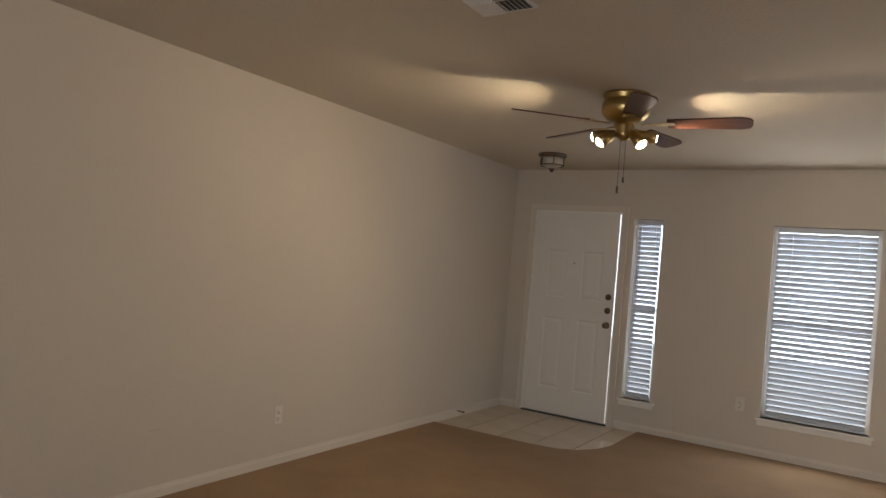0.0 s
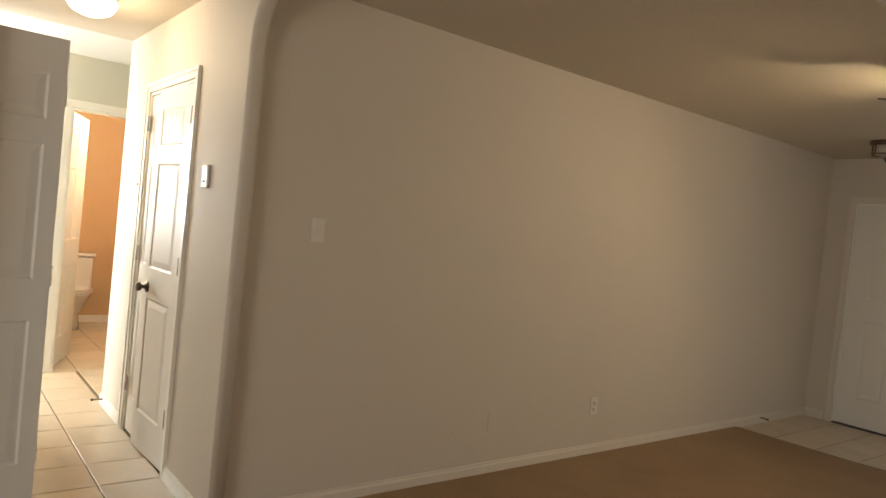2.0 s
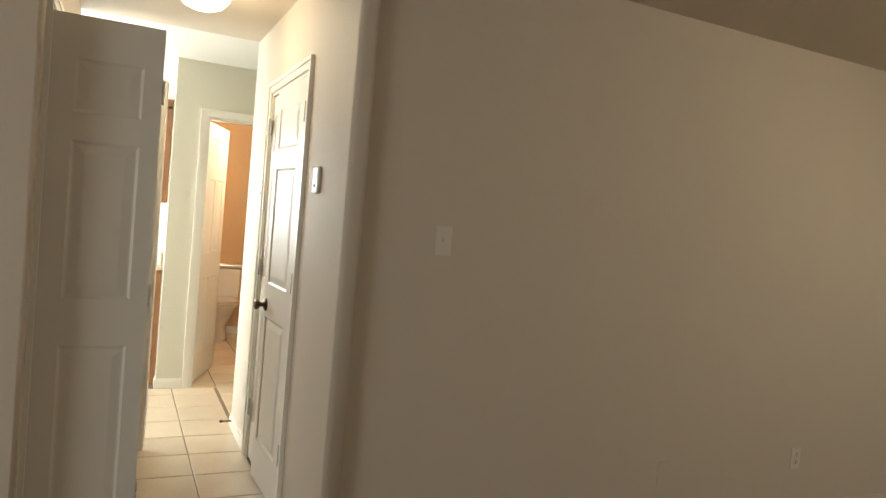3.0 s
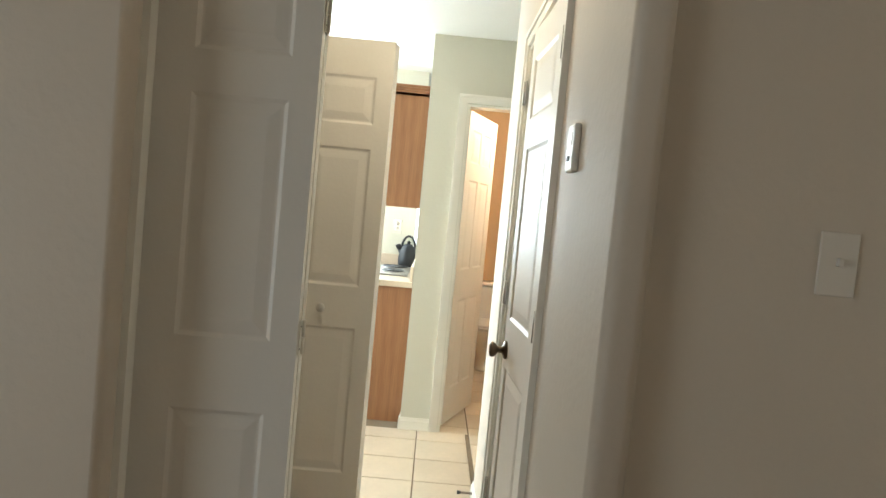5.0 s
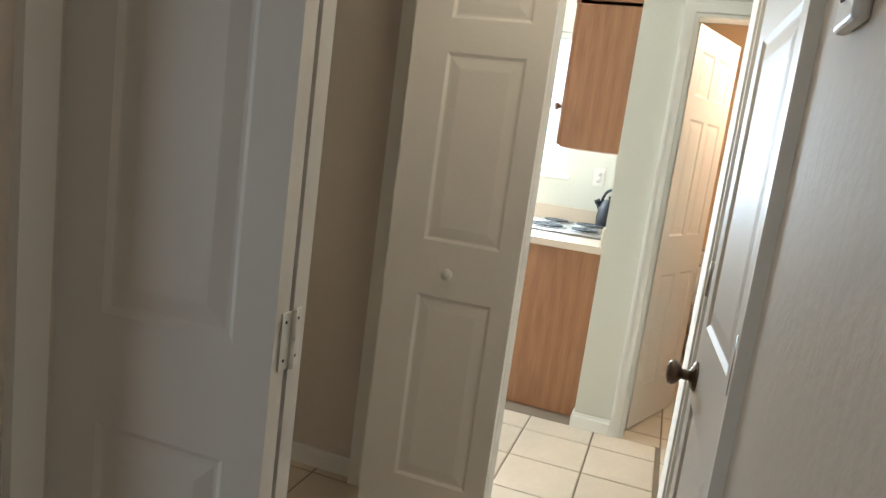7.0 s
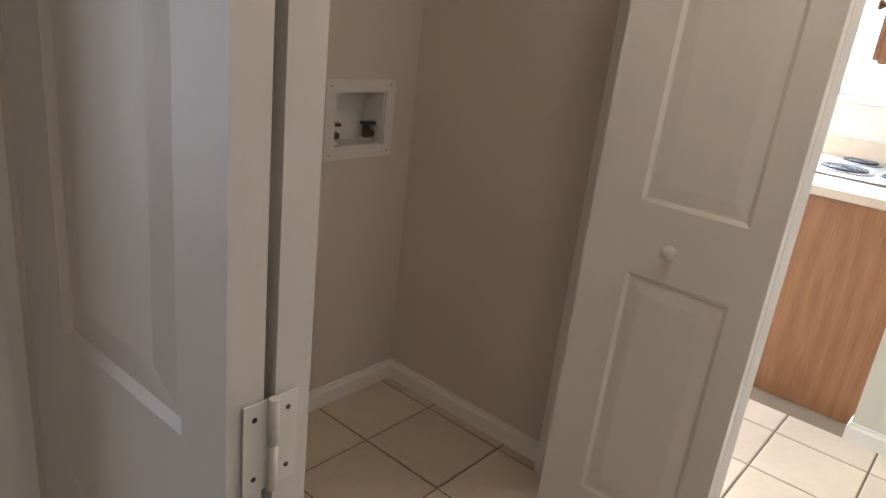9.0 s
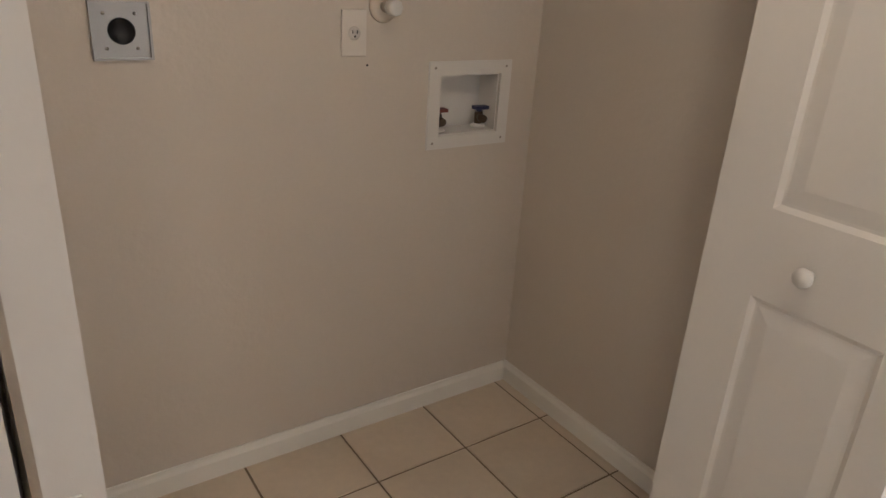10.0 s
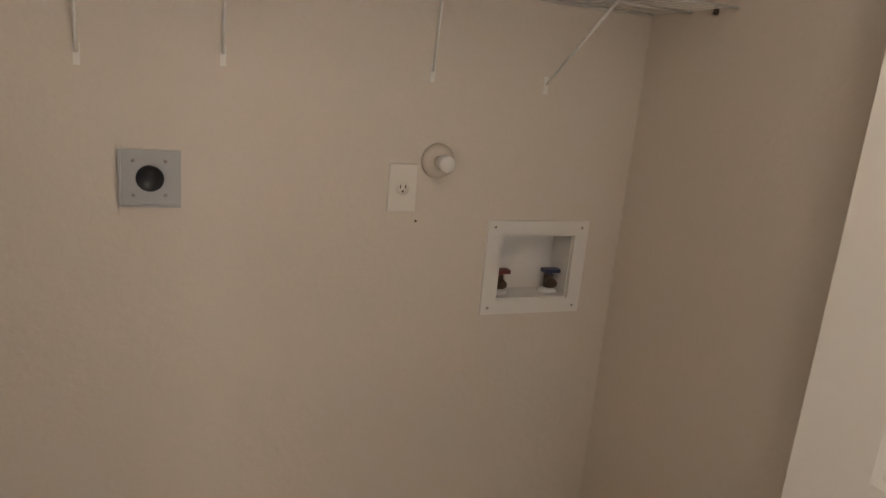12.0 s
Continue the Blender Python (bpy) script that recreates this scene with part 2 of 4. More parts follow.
XC = -0.05          # face of the wall left of the hall
LB = -1.59         # back wall of the laundry
LX = -1.72         # far side wall of the laundry

structure("ground", box_bm(-60, 60, -60, 60, -0.35, -0.16), GROUND, "pale concrete ground outside the house", "ground")

# added glowing sheets, so the windows look bright
structure("backdrop", box_bm(-14.1, -14.0, -12, 10, -0.3, 9), BACKDROP, "glowing sheet for the bright daylight outside the kitchen window", "backdrop")
structure("backdrop", box_bm(-10, 16, 17.0, 17.1, -0.3, 9), BACKDROP_F, "glowing sheet for the daylight behind the front windows", "backdrop")

# floors
fb = bmesh.new()
outline = [(XC + 0.008, -4.0), (6.6, -4.0), (6.6, YF), (1.65, YF), (1.645, 5.25), (1.60, 5.06), (1.49, 4.88), (1.35, 4.79), (1.1, 4.75), (0.17, 4.73), (0.17, 0.3), (XC + 0.008, 0.3)]
top = [fb.verts.new((x, y, 0.012)) for x, y in outline]
low = [fb.verts.new((x, y, -0.1)) for x, y in outline]
fb.faces.new(top)
fb.faces.new(low[::-1])
for i in range(len(top)):
    j = (i + 1) % len(top)
    fb.faces.new((top[i], low[i], low[j], top[j]))
bmesh.ops.recalc_face_normals(fb, faces=fb.faces[:])
structure("floor_carpet", fb, CARPET, "tan cut pile carpet across the living room", "floor")
hall_floor = structure("floor_hall", box_bm(-5.3, XC + 0.006, -4.0, 2.0, -0.1, -0.004), GROUT, "grout bed under the beige hall tiles", "floor")
entry_floor = structure("floor_entry", box_bm(0.172, 1.645, 4.76, YF + 0.1, -0.1, -0.004), GROUT, "grout bed under the entry tiles", "floor")

# walls of the living room
T = 0.12
structure("wall_long", box_bm(LW - T, LW, YN + 0.075, YF, 0, H), PAINT, "long plain beige painted wall of the living room")
front_holes = [(0.455, 1.355, 0.0, 2.03), (1.472, 1.742, 0.292, 1.976), (2.662, 3.445, 0.335, 1.96)]
wf = perforated_bm(6.7, H, 0.14, [(a + 0.0, b + 0.0, c, d) for a, b, c, d in front_holes])
structure("wall_front", wf, PAINT, "beige front wall with entrance door and two windows", m=Matrix.Translation((0, YF, 0)))
# the opening is invented to go with the living room fill lamp
structure("wall_east", perforated_bm(10.12, H, 0.12, [(6.4, 8.0, 0.7, 1.95)]), PAINT, "beige wall far from the hall, with an unseen opening added beside the fill lamp",
          m=pose(6.6, -4.0, 0, 0, 0, 90) @ Matrix.Translation((0, -0.12, 0)))
structure("wall_south", perforated_bm(10.69, H, 0.12, [(5.37, 7.17, 0.05, 2.1)]), PAINT, "beige wall closing the dining side, with a patio door opening",
          m=Matrix.Translation((-3.97, -4.12, 0)))
wd = box_bm(-0.20, XC, -4.0, YS, 0, H)
bmesh.ops.bevel(wd, geom=[e for e in wd.edges if all(abs(v.co.x - XC) < 1e-4 and abs(v.co.y - YS) < 1e-4 for v in e.verts)],
                offset=0.018, segments=5, affect="EDGES", profile=0.5)
for f in wd.faces:
    f.smooth = f.calc_area() < 0.1
structure("wall_dining", wd, PAINT, "beige wall beside the hall opening")

# arch between dining side and living room
def arch_bm(x0, x1, y0, y1, jamb, radius, spring):
    """Wall across the room with one wide opening whose upper corners are round."""
    bm = bmesh.new()
    pts = [(x0, 0), (jamb, 0)]
    for i in range(13):
        a = math.pi - i * math.pi / 24
        pts.append((jamb + radius + radius * math.cos(a), spring + radius * math.sin(a)))
    for i in range(13):
        a = math.pi / 2 - i * math.pi / 24
        pts.append((x1 - 0.6 - radius + radius * math.cos(a), spring + radius * math.sin(a)))
    pts += [(x1 - 0.6, 0), (x1, 0), (x1, H), (x0, H)]
    a = [bm.verts.new((x, y0, z)) for x, z in pts]
    b = [bm.verts.new((x, y1, z)) for x, z in pts]
    bm.faces.new(a)
    bm.faces.new(b[::-1])
    n = len(pts)
    for i in range(n):
        j = (i + 1) % n
        bm.faces.new((a[i], b[i], b[j], a[j]))
    bmesh.ops.recalc_face_normals(bm, faces=bm.faces[:])
    edges = [e for e in bm.edges if abs(e.verts[0].co.y - e.verts[1].co.y) < 1e-5 and
             all(jamb - 0.001 <= v.co.x <= x1 - 0.599 and v.co.z < H - 0.001 for v in e.verts)]
    bmesh.ops.bevel(bm, geom=edges, offset=0.022, segments=5, affect="EDGES", profile=0.5)
    for f in bm.faces:
        f.smooth = f.calc_area() < 0.1
    return bm


STUB = 0.255
structure("wall_arch", arch_bm(0.0, 6.6, YN, YN + 0.072, STUB, 0.26, 2.12), PAINT, "wide arched opening with rounded plaster corners", "arch")

# north wall of the hall with the closet opening
structure("wall_hall_north", perforated_bm(1.86, H, 0.13, [(0.598, 1.428, 0.0, 2.04)]), PAINT, "beige hall wall with a double closet door",
          m=Matrix.Translation((-1.86, YN, 0)))
structure("wall_closet_back", box_bm(-1.74, 0.0, 0.95, 1.05, 0, H), PAINT, "back wall of the dark hall closet")
structure("wall_closet_end", box_bm(-1.86, -1.74, YN + 0.13, 1.9, 0, H), PAINT_K, "end wall of the hall closet")
structure("wall_closet_side", box_bm(-0.12, 0.0, YN + 0.13, 0.95, 0, H), PAINT, "side wall inside the hall closet")

# laundry: front wall with the bifold opening, side and back walls
OPEN0, OPEN1 = -1.68, -0.174
structure("wall_laundry_front", perforated_bm(1.64, H, 0.12, [(1.84 + OPEN0, 1.84 + OPEN1, 0, 2.07)]), PAINT, "wall round the laundry closet opening",
          m=Matrix.Translation((-1.84, YS - 0.12, 0)))
structure("wall_laundry_back", perforated_bm(1.74, H, 0.12, [(1.84 - 1.577, 1.84 - 1.363, 0.937, 1.114)]),
          PAINT, "beige back wall of the laundry with plumbing and power outlets", m=Matrix.Translation((-1.84, LB - 0.12, 0)))
structure("wall_laundry_west", box_bm(-1.84, LX, LB, YS - 0.12, 0, H), PAINT, "beige side wall of the laundry closet")
structure("wall_laundry_east", box_bm(-0.14, -0.13, LB, YS - 0.12, 0, H), PAINT, "beige near side wall of the laundry closet")

# kitchen and bathroom
structure("wall_hall_end", perforated_bm(2.149, H, 0.11, [(0.149 + 0.089, 0.149 + 0.749, 0, 2.04)]), PAINT_K, "cream wall with the bathroom door at the end of the hall",
          m=pose(XE, -0.149, 0, 0, 0, 90))
structure("wall_bath_kitchen", box_bm(-5.2, XE - 0.11, -0.149, -0.03, 0, H), PAINT_K, "cream wall behind the kitchen cabinets")
structure("wall_kitchen_window", perforated_bm(3.80, H, 0.12, [(4.0 - 1.549, 4.0 - 0.569, 1.2, 2.12)]), PAINT_K, "cream kitchen wall with a window over the counter",
          m=pose(-3.97, -4.0, 0, 0, 0, 90))
structure("wall_kitchen_east", box_bm(-1.84, -1.72, -4.0, LB - 0.12, 0, H), PAINT_K, "cream wall of the kitchen passage")
structure("wall_bath_inner", box_bm(-5.2, XE - 0.11, -0.03, -0.018, 0, H), PAINT_B, "peach painted side wall of the bathroom")
structure("wall_bath_back", box_bm(-5.2, -5.05, -0.018, 2.0, 0, H), PAINT_B, "peach painted back wall of the bathroom")
structure("wall_bath_door_side", perforated_bm(1.9, H, 0.012, [(0.018 + 0.089, 0.018 + 0.749, 0, 2.04)]), PAINT_B, "peach painted wall inside the bathroom door",
          m=pose(XE - 0.11, -0.018, 0, 0, 0, 90))
structure("wall_bath_north", box_bm(-5.4, XE, 0.98, 1.08, 0, H), PAINT_B, "peach painted far side wall of the bathroom")
structure("wall_passage_north", box_bm(XE, -1.86, 1.9, 2.0, 0, H), PAINT_K, "plain wall closing the side passage")

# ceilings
structure("ceiling_living", box_bm(-0.05, 6.72, -4.1, YF + 0.14, H, H + 0.1), CEIL, "textured living room ceiling, beige for its dim light", "ceiling")
structure("ceiling_hall", box_bm(-1.84, -0.05, -4.1, 2.0, H, H + 0.1), CEIL, "textured hall ceiling, beige for its dim light", "ceiling")
structure("ceiling_kitchen", box_bm(-5.4, -1.84, -4.1, 2.0, H, H + 0.1), CEIL_K, "kitchen ceiling, coloured white for the window light", "ceiling")


# baseboards and casings
def strip_bm(length, height=0.075, depth=0.013):
    """Moulded strip along x from 0, proud towards -y, with a stepped top."""
    prof = [(0, 0), (-depth, 0), (-depth, height * 0.72), (-depth * 0.55, height * 0.86), (-depth * 0.45, height), (0, height)]
    bm = bmesh.new()
    a = [bm.verts.new((0, y, z)) for y, z in prof]
    b = [bm.verts.new((length, y, z)) for y, z in prof]
    bm.faces.new(a)
    bm.faces.new(b[::-1])
    for i in range(len(prof)):
        j = (i + 1) % len(prof)
        bm.faces.new((a[i], b[i], b[j], a[j]))
    bmesh.ops.recalc_face_normals(bm, faces=bm.faces[:])
    return bm


def baseboard(x0, y0, x1, y1, z=0.0, height=0.075, mat=None):
    """Along the wall with the room to the right of the way from the first point to the second."""
    d = Vector((x1 - x0, y1 - y0, 0))
    ang = math.degrees(math.atan2(d.y, d.x))
    structure("baseboard", strip_bm(d.length, height), mat or TRIM, "white painted wooden baseboard", "baseboard", m=pose(x0, y0, z, 0, 0, ang))


baseboard(LW, YN + 0.075, LW, YF, mat=TRIM_W)
baseboard(LW + 0.013, YF, 0.39, YF, mat=TRIM_W)
baseboard(1.42, YF, 6.6, YF, mat=TRIM_W)
baseboard(-0.375, YN, STUB - 0.02, YN)
baseboard(-1.86, YN, -1.319, YN)
baseboard(XE, -0.149, XE, 0.030)
baseboard(-2.882, -0.149, XE + 0.013, -0.149)
baseboard(XC, -4.0, XC, YS)
baseboard(LX, LB, LX, YS - 0.12, height=0.075)
baseboard(-0.14, LB, LX + 0.013, LB, height=0.075)
baseboard(-5.05, -0.018, -5.05, 0.98)


def casing(name_m, w, h, width=0.057, label="white painted door casing", mat=None):
    """Casing round an opening 0..w by h, proud towards -y."""
    bm = bmesh.new()
    for x0, x1, z0, z1 in ((-width, -0.004, 0, h + width), (w + 0.004, w + width, 0, h + width), (-0.004, w + 0.004, h + 0.004, h + width)):
        add_box(bm, x0, x1, -0.012, 0.0, z0, z1)
    for x0, x1, z0, z1 in ((-width, -width + 0.018, 0, h + width), (w + width - 0.018, w + width, 0, h + width),
                           (-width + 0.018, w + width - 0.018, h + width - 0.018, h + width)):
        add_box(bm, x0, x1, -0.018, -0.012, z0, z1)
    structure("trim", bm, mat or TRIM, label, "trim", m=name_m)


def jamb(name_m, w, h, depth):
    bm = bmesh.new()
    add_box(bm, -0.002, 0.015, -0.002, depth + 0.002, 0, h)
    add_box(bm, w - 0.015, w + 0.002, -0.002, depth + 0.002, 0, h)
    add_box(bm, 0.015, w - 0.015, -0.002, depth + 0.002, h - 0.015, h)
    structure("trim", bm, TRIM, "white painted door jamb lining", "trim", m=name_m)


casing(Matrix.Translation((0.455, YF, 0)), 0.90, 2.03, mat=TRIM_W)
jamb(Matrix.Translation((0.455, YF, 0)), 0.90, 2.03, 0.14)
casing(Matrix.Translation((-1.262, YN, 0)), 0.83, 2.04)
jamb(Matrix.Translation((-1.262, YN, 0)), 0.83, 2.04, 0.13)
mb = pose(XE, 0.089, 0, 0, 0, 90)
casing(mb, 0.66, 2.04)
jamb(mb, 0.66, 2.04, 0.11)
ml = pose(OPEN1, YS, 0, 0, 0, 180)
casing(ml, OPEN1 - OPEN0, 2.07)
jamb(ml, OPEN1 - OPEN0, 2.07, 0.12)


# ---- panelled doors ----
def raised_panel_bm(x0, x1, z0, z1, y, depth=0.0058):
    """A raised field within a sunk frame: sloping border and flat middle, facing -y."""
    bm = bmesh.new()
    rings = []
    for inset, yy in ((0.0, y + 0.0004), (0.010, y + depth), (0.016, y + depth), (0.042, y + 0.002), (0.046, y + 0.0015)):
        rings.append([bm.verts.new(p) for p in ((x0 + inset, yy, z0 + inset), (x1 - inset, yy, z0 + inset),
                                                (x1 - inset, yy, z1 - inset), (x0 + inset, yy, z1 - inset))])
    for a, b in zip(rings, rings[1:]):
        for i in range(4):
            j = (i + 1) % 4
            bm.faces.new((a[i], a[j], b[j], b[i]))
    bm.faces.new(rings[-1])
    back = [bm.verts.new((v.co.x, y + depth + 0.0008, v.co.z)) for v in rings[0]]
    for i in range(4):
        j = (i + 1) % 4
        bm.faces.new((back[i], back[j], rings[0][j], rings[0][i]))
    bm.faces.new(back[::-1])
    bmesh.ops.recalc_face_normals(bm, faces=bm.faces[:])
    return bm


def frame_layer(w, h, holes, y, t):
    """Stiles and rails with chamfered inner edges."""
    bm = perforated_bm(w, h, t, holes)
    bmesh.ops.translate(bm, verts=bm.verts[:], vec=(0, y, 0))
    return bm


def panel_door(name, w, h, holes, parent, label, t=0.035, mat=None, m=None, both=True):
    """Door leaf 0..w, 0..h, from y=0 to y=t, panels on both faces."""
    mat = mat or DOORW
    ob = new(name)
    ob.parent = parent
    ob.matrix_basis = m or Matrix()
    tagged(ob, label)
    core = box_bm(0, w, 0.008, t - 0.008, 0, h)
    part("core", core, mat, ob)
    part("stiles_and_rails", frame_layer(w, h, holes, 0, 0.008), mat, ob)
    if both:
        part("stiles_and_rails", frame_layer(w, h, holes, t - 0.008, 0.008), mat, ob)
    for x0, x1, z0, z1 in holes:
        part("panel", raised_panel_bm(x0, x1, z0, z1, 0.0), mat, ob)
        if both:
            bm = raised_panel_bm(x0, x1, z0, z1, 0.0)
            for v in bm.verts:
                v.co.y = t - v.co.y
            bmesh.ops.reverse_faces(bm, faces=bm.faces[:])
            part("panel", bm, mat, ob)
    return ob


def narrow_holes(w, s=0.064):
    return [(s, w - s, 0.205, 0.845), (s, w - s, 1.015, 1.60), (s, w - s, 1.70, 1.905)]


def knob_bm(r=0.027, out=0.06):
    return lathe_bm([(0.0, -0.0), (0.032, -0.0), (0.032, 0.005), (0.024, 0.010), (0.012, 0.014), (0.011, out * 0.5), (r * 0.8, out * 0.62),
                     (r, out * 0.78), (r * 0.93, out * 0.93), (r * 0.5, out), (0.0, out)], 28, "y")


def small_knob_bm():
    return lathe_bm([(0.0, 0.0), (0.009, 0.0), (0.009, 0.012), (0.013, 0.016), (0.018, 0.022), (0.0185, 0.028), (0.015, 0.034), (0.0, 0.037)], 24, "y")


def hinge_bm(h=0.089, r=0.0065):
    bm = bmesh.new()
    tube_into(bm, (0, 0, -h / 2), (0, 0, h / 2), r, 12)
    add_box(bm, -0.028, -0.002, 0.0, 0.003, -h / 2, h / 2)
    add_box(bm, 0.002, 0.028, 0.0, 0.003, -h / 2, h / 2)
    return bm


# closet doors of the hall
cl = thing("closet_double_door", Matrix.Translation((-0.45, YN + 0.004, 0.012)), "white panelled closet door, near leaf slightly ajar, far leaf shut", "door")
W1, W2 = 0.53, 0.263
nl = panel_door("door_leaf", W1, 2.01, [(0.06, 0.405, 0.205, 0.845), (0.06, 0.405, 1.015, 1.60), (0.06, 0.405, 1.70, 1.905)], cl, "white three panel leaf standing slightly ajar",
                m=pose(0, 0, 0, 0, 0, 3.0) @ Matrix.Translation((-W1, 0, 0)))
part("door_knob", knob_bm(), BRONZE, nl, "tarnished bronze knob", m=Matrix.Translation((0.055, 0, 0.905)))
fl = panel_door("door_leaf", W2, 2.01, narrow_holes(W2, 0.06), cl, "white three panel leaf, shut", m=Matrix.Translation((-0.796, 0.004, 0)))
for z in (0.28, 1.07, 1.845):
    part("hinge", hinge_bm(), NICKEL, cl, "dull grey metal hinge", m=Matrix.Translation((0.012, -0.012, z)))
    part("hinge", hinge_bm(), NICKEL, cl, "dull grey metal hinge", m=Matrix.Translation((-0.80, -0.012, z)))

# bifold doors of the laundry closet
def stile_holes(a, b):
    return [(a, b, 0.215, 0.835), (a, b, 1.01, 1.585), (a, b, 1.685, 1.88)]


def bifold(pivot, joint, track, side, label, near, far, gap=0.001, t=0.034):
    """Two leaves from the pivot out to the joint and back to the track, inner faces together. near, far: panel edges on each leaf."""
    root = thing("bifold_door", Matrix.Translation((pivot[0], pivot[1], 0.015)), label, "door")
    out = []
    for a, b, (p, q) in ((pivot, joint, near), (joint, track, far)):
        d = Vector((b[0] - a[0], b[1] - a[1], 0))
        ang = math.degrees(math.atan2(d.y, d.x))
        shift = Matrix.Translation((0, gap if side > 0 else -t - gap, 0))
        out.append(panel_door("door_leaf", d.length, 2.03, stile_holes(p, q), root, "white three panel bifold leaf, folded out",
                              t=t, m=pose(a[0] - pivot[0], a[1] - pivot[1], 0, 0, 0, ang) @ shift))
    return root, out


def fold_hinge(parent, x, y, z, ang):
    """Face mounted hinge across the two leaf edges, painted white."""
    bm = bmesh.new()
    tube_into(bm, (0, 0.005, -0.043), (0, 0.005, -0.001), 0.0045, 12)
    tube_into(bm, (0, 0.005, 0.001), (0, 0.005, 0.043), 0.0045, 12)
    add_box(bm, -0.026, -0.003, 0.0, 0.0022, -0.042, 0.042)
    add_box(bm, 0.003, 0.026, 0.0, 0.0022, -0.042, 0.042)
    h = part("hinge", bm, TRIM, parent, "white painted hinge", m=pose(x, y, z, 0, 0, ang))
    for u in (-0.016, 0.016):
        for w in (-0.028, 0.028):
            part("screw", lathe_bm([(0, 0.002), (0.0026, 0.002), (0.002, 0.003), (0, 0.0032)], 10), DARK, h, m=pose(u, 0, w, -90) )
    return h


lroot, lleaves = bifold((-0.236, -0.765), (-0.2415, -0.348), (-0.252, -0.755), -1,
                        "white folded pair of closet door leaves beside the dining wall", (0.125, 0.352), (0.066, 0.34), gap=0.0055)
rroot, rleaves = bifold((-1.60, -0.705), (-1.462, -0.272), (-1.462, -0.703), 1,
                        "white half open pair of closet door leaves beside the kitchen", (0.09, 0.34), (0.066, 0.312))
part("knob", small_knob_bm(), WHITEP, rleaves[1], "small round white knob", m=pose(0.215, 0.034, 0.915, 0, 0, 180))
for z in (0.25, 1.022, 1.80):
    fold_hinge(lroot, -0.0055, 0.4185, z, 0)


# front door
fd = thing("front_door", Matrix.Translation((0.473, YF + 0.006, 0.015)), "white painted front door with bronze knob and two deadbolts, shut", "door")
panel_door("door_leaf", 0.852, 2.012, [(0.15, 0.36, 1.15, 1.62), (0.51, 0.72, 1.15, 1.62), (0.15, 0.36, 0.25, 0.95), (0.51, 0.72, 0.25, 0.95)], fd,
           "white embossed steel leaf", t=0.04, both=False)
part("door_knob", knob_bm(), BRONZE, fd, "dark bronze round knob", m=Matrix.Translation((0.80, 0, 0.93)))
for z in (1.07, 1.20):
    part("deadbolt", lathe_bm([(0, 0), (0.030, 0), (0.030, 0.008), (0.022, 0.016), (0.012, 0.018), (0.012, 0.03), (0, 0.031)], 24, "y"), BRONZE, fd,
         "dark bronze deadbolt", m=Matrix.Translation((0.80, 0, z)))
part("peephole", lathe_bm([(0, 0), (0.008, 0), (0.007, 0.004), (0, 0.005)], 16, "y"), BRONZE, fd, m=Matrix.Translation((0.43, 0, 1.50)))
part("threshold", box_bm(-0.01, 0.878, -0.03, 0.12, -0.014, -0.002, 0.003), DARK, fd, "dark metal threshold")
part("strike_plate", box_bm(0.872, 0.877, 0.0, 0.03, 0.90, 0.96), BRASS, fd)


# bathroom door, swung into the bathroom
bd = thing("bathroom_door", pose(XE - 0.105, 0.114, 0.01, 0, 0, 159), "white six panel bathroom door standing open inwards", "door")
BW = 0.61
six = [(a, b, c, d) for a, b in ((0.09, 0.275), (0.335, 0.52)) for c, d in ((0.22, 0.80), (1.0, 1.58), (1.69, 1.90))]
bl = panel_door("door_leaf", BW, 2.01, six, bd, "white six panel leaf")
part("door_knob", knob_bm(0.025, 0.055), BRASS, bl, "brass knob", m=pose(BW - 0.06, 0.035, 0.93, 0, 0, 180))
for z in (0.25, 1.02, 1.80):
    part("hinge", hinge_bm(), BRASS, bd, "dull brass hinge", m=Matrix.Translation((-0.006, 0.04, z)))


# ---- windows with blinds ----
def window(name, x0, x1, z0, z1, label, y=None, m=None):
    """Sash window with frame, glass and sill, in a wall whose room face is y = 0 and whose opening reaches 0.14 back."""
    root = thing(name, m or Matrix.Translation((x0, YF, z0)), label, "window")
    root["kind"] = "structure"
    w, h = x1 - x0, z1 - z0
    part("window_frame", perforated_bm(w, h, 0.04, [(0.035, w - 0.035, 0.035, h / 2 - 0.018), (0.035, w - 0.035, h / 2 + 0.018, h - 0.035)]), WHITEP, root,
         m=Matrix.Translation((0, 0.09, 0)))
    g = part("pane", box_bm(0.03, w - 0.03, 0.105, 0.109, 0.03, h / 2 - 0.01), GLASS, root, "clear glass pane")
    g2 = part("pane", box_bm(0.03, w - 0.03, 0.105, 0.109, h / 2 + 0.01, h - 0.03), GLASS, root, "clear glass pane")
    g.visible_shadow = g2.visible_shadow = False
    part("window_sill", box_bm(-0.035, w + 0.035, -0.03, 0.085, -0.02, 0.0, 0.004), TRIM, root, "white painted sill")
    part("apron", box_bm(-0.02, w + 0.02, -0.012, -0.0005, -0.06, -0.021, 0.003), TRIM, root)
    return root


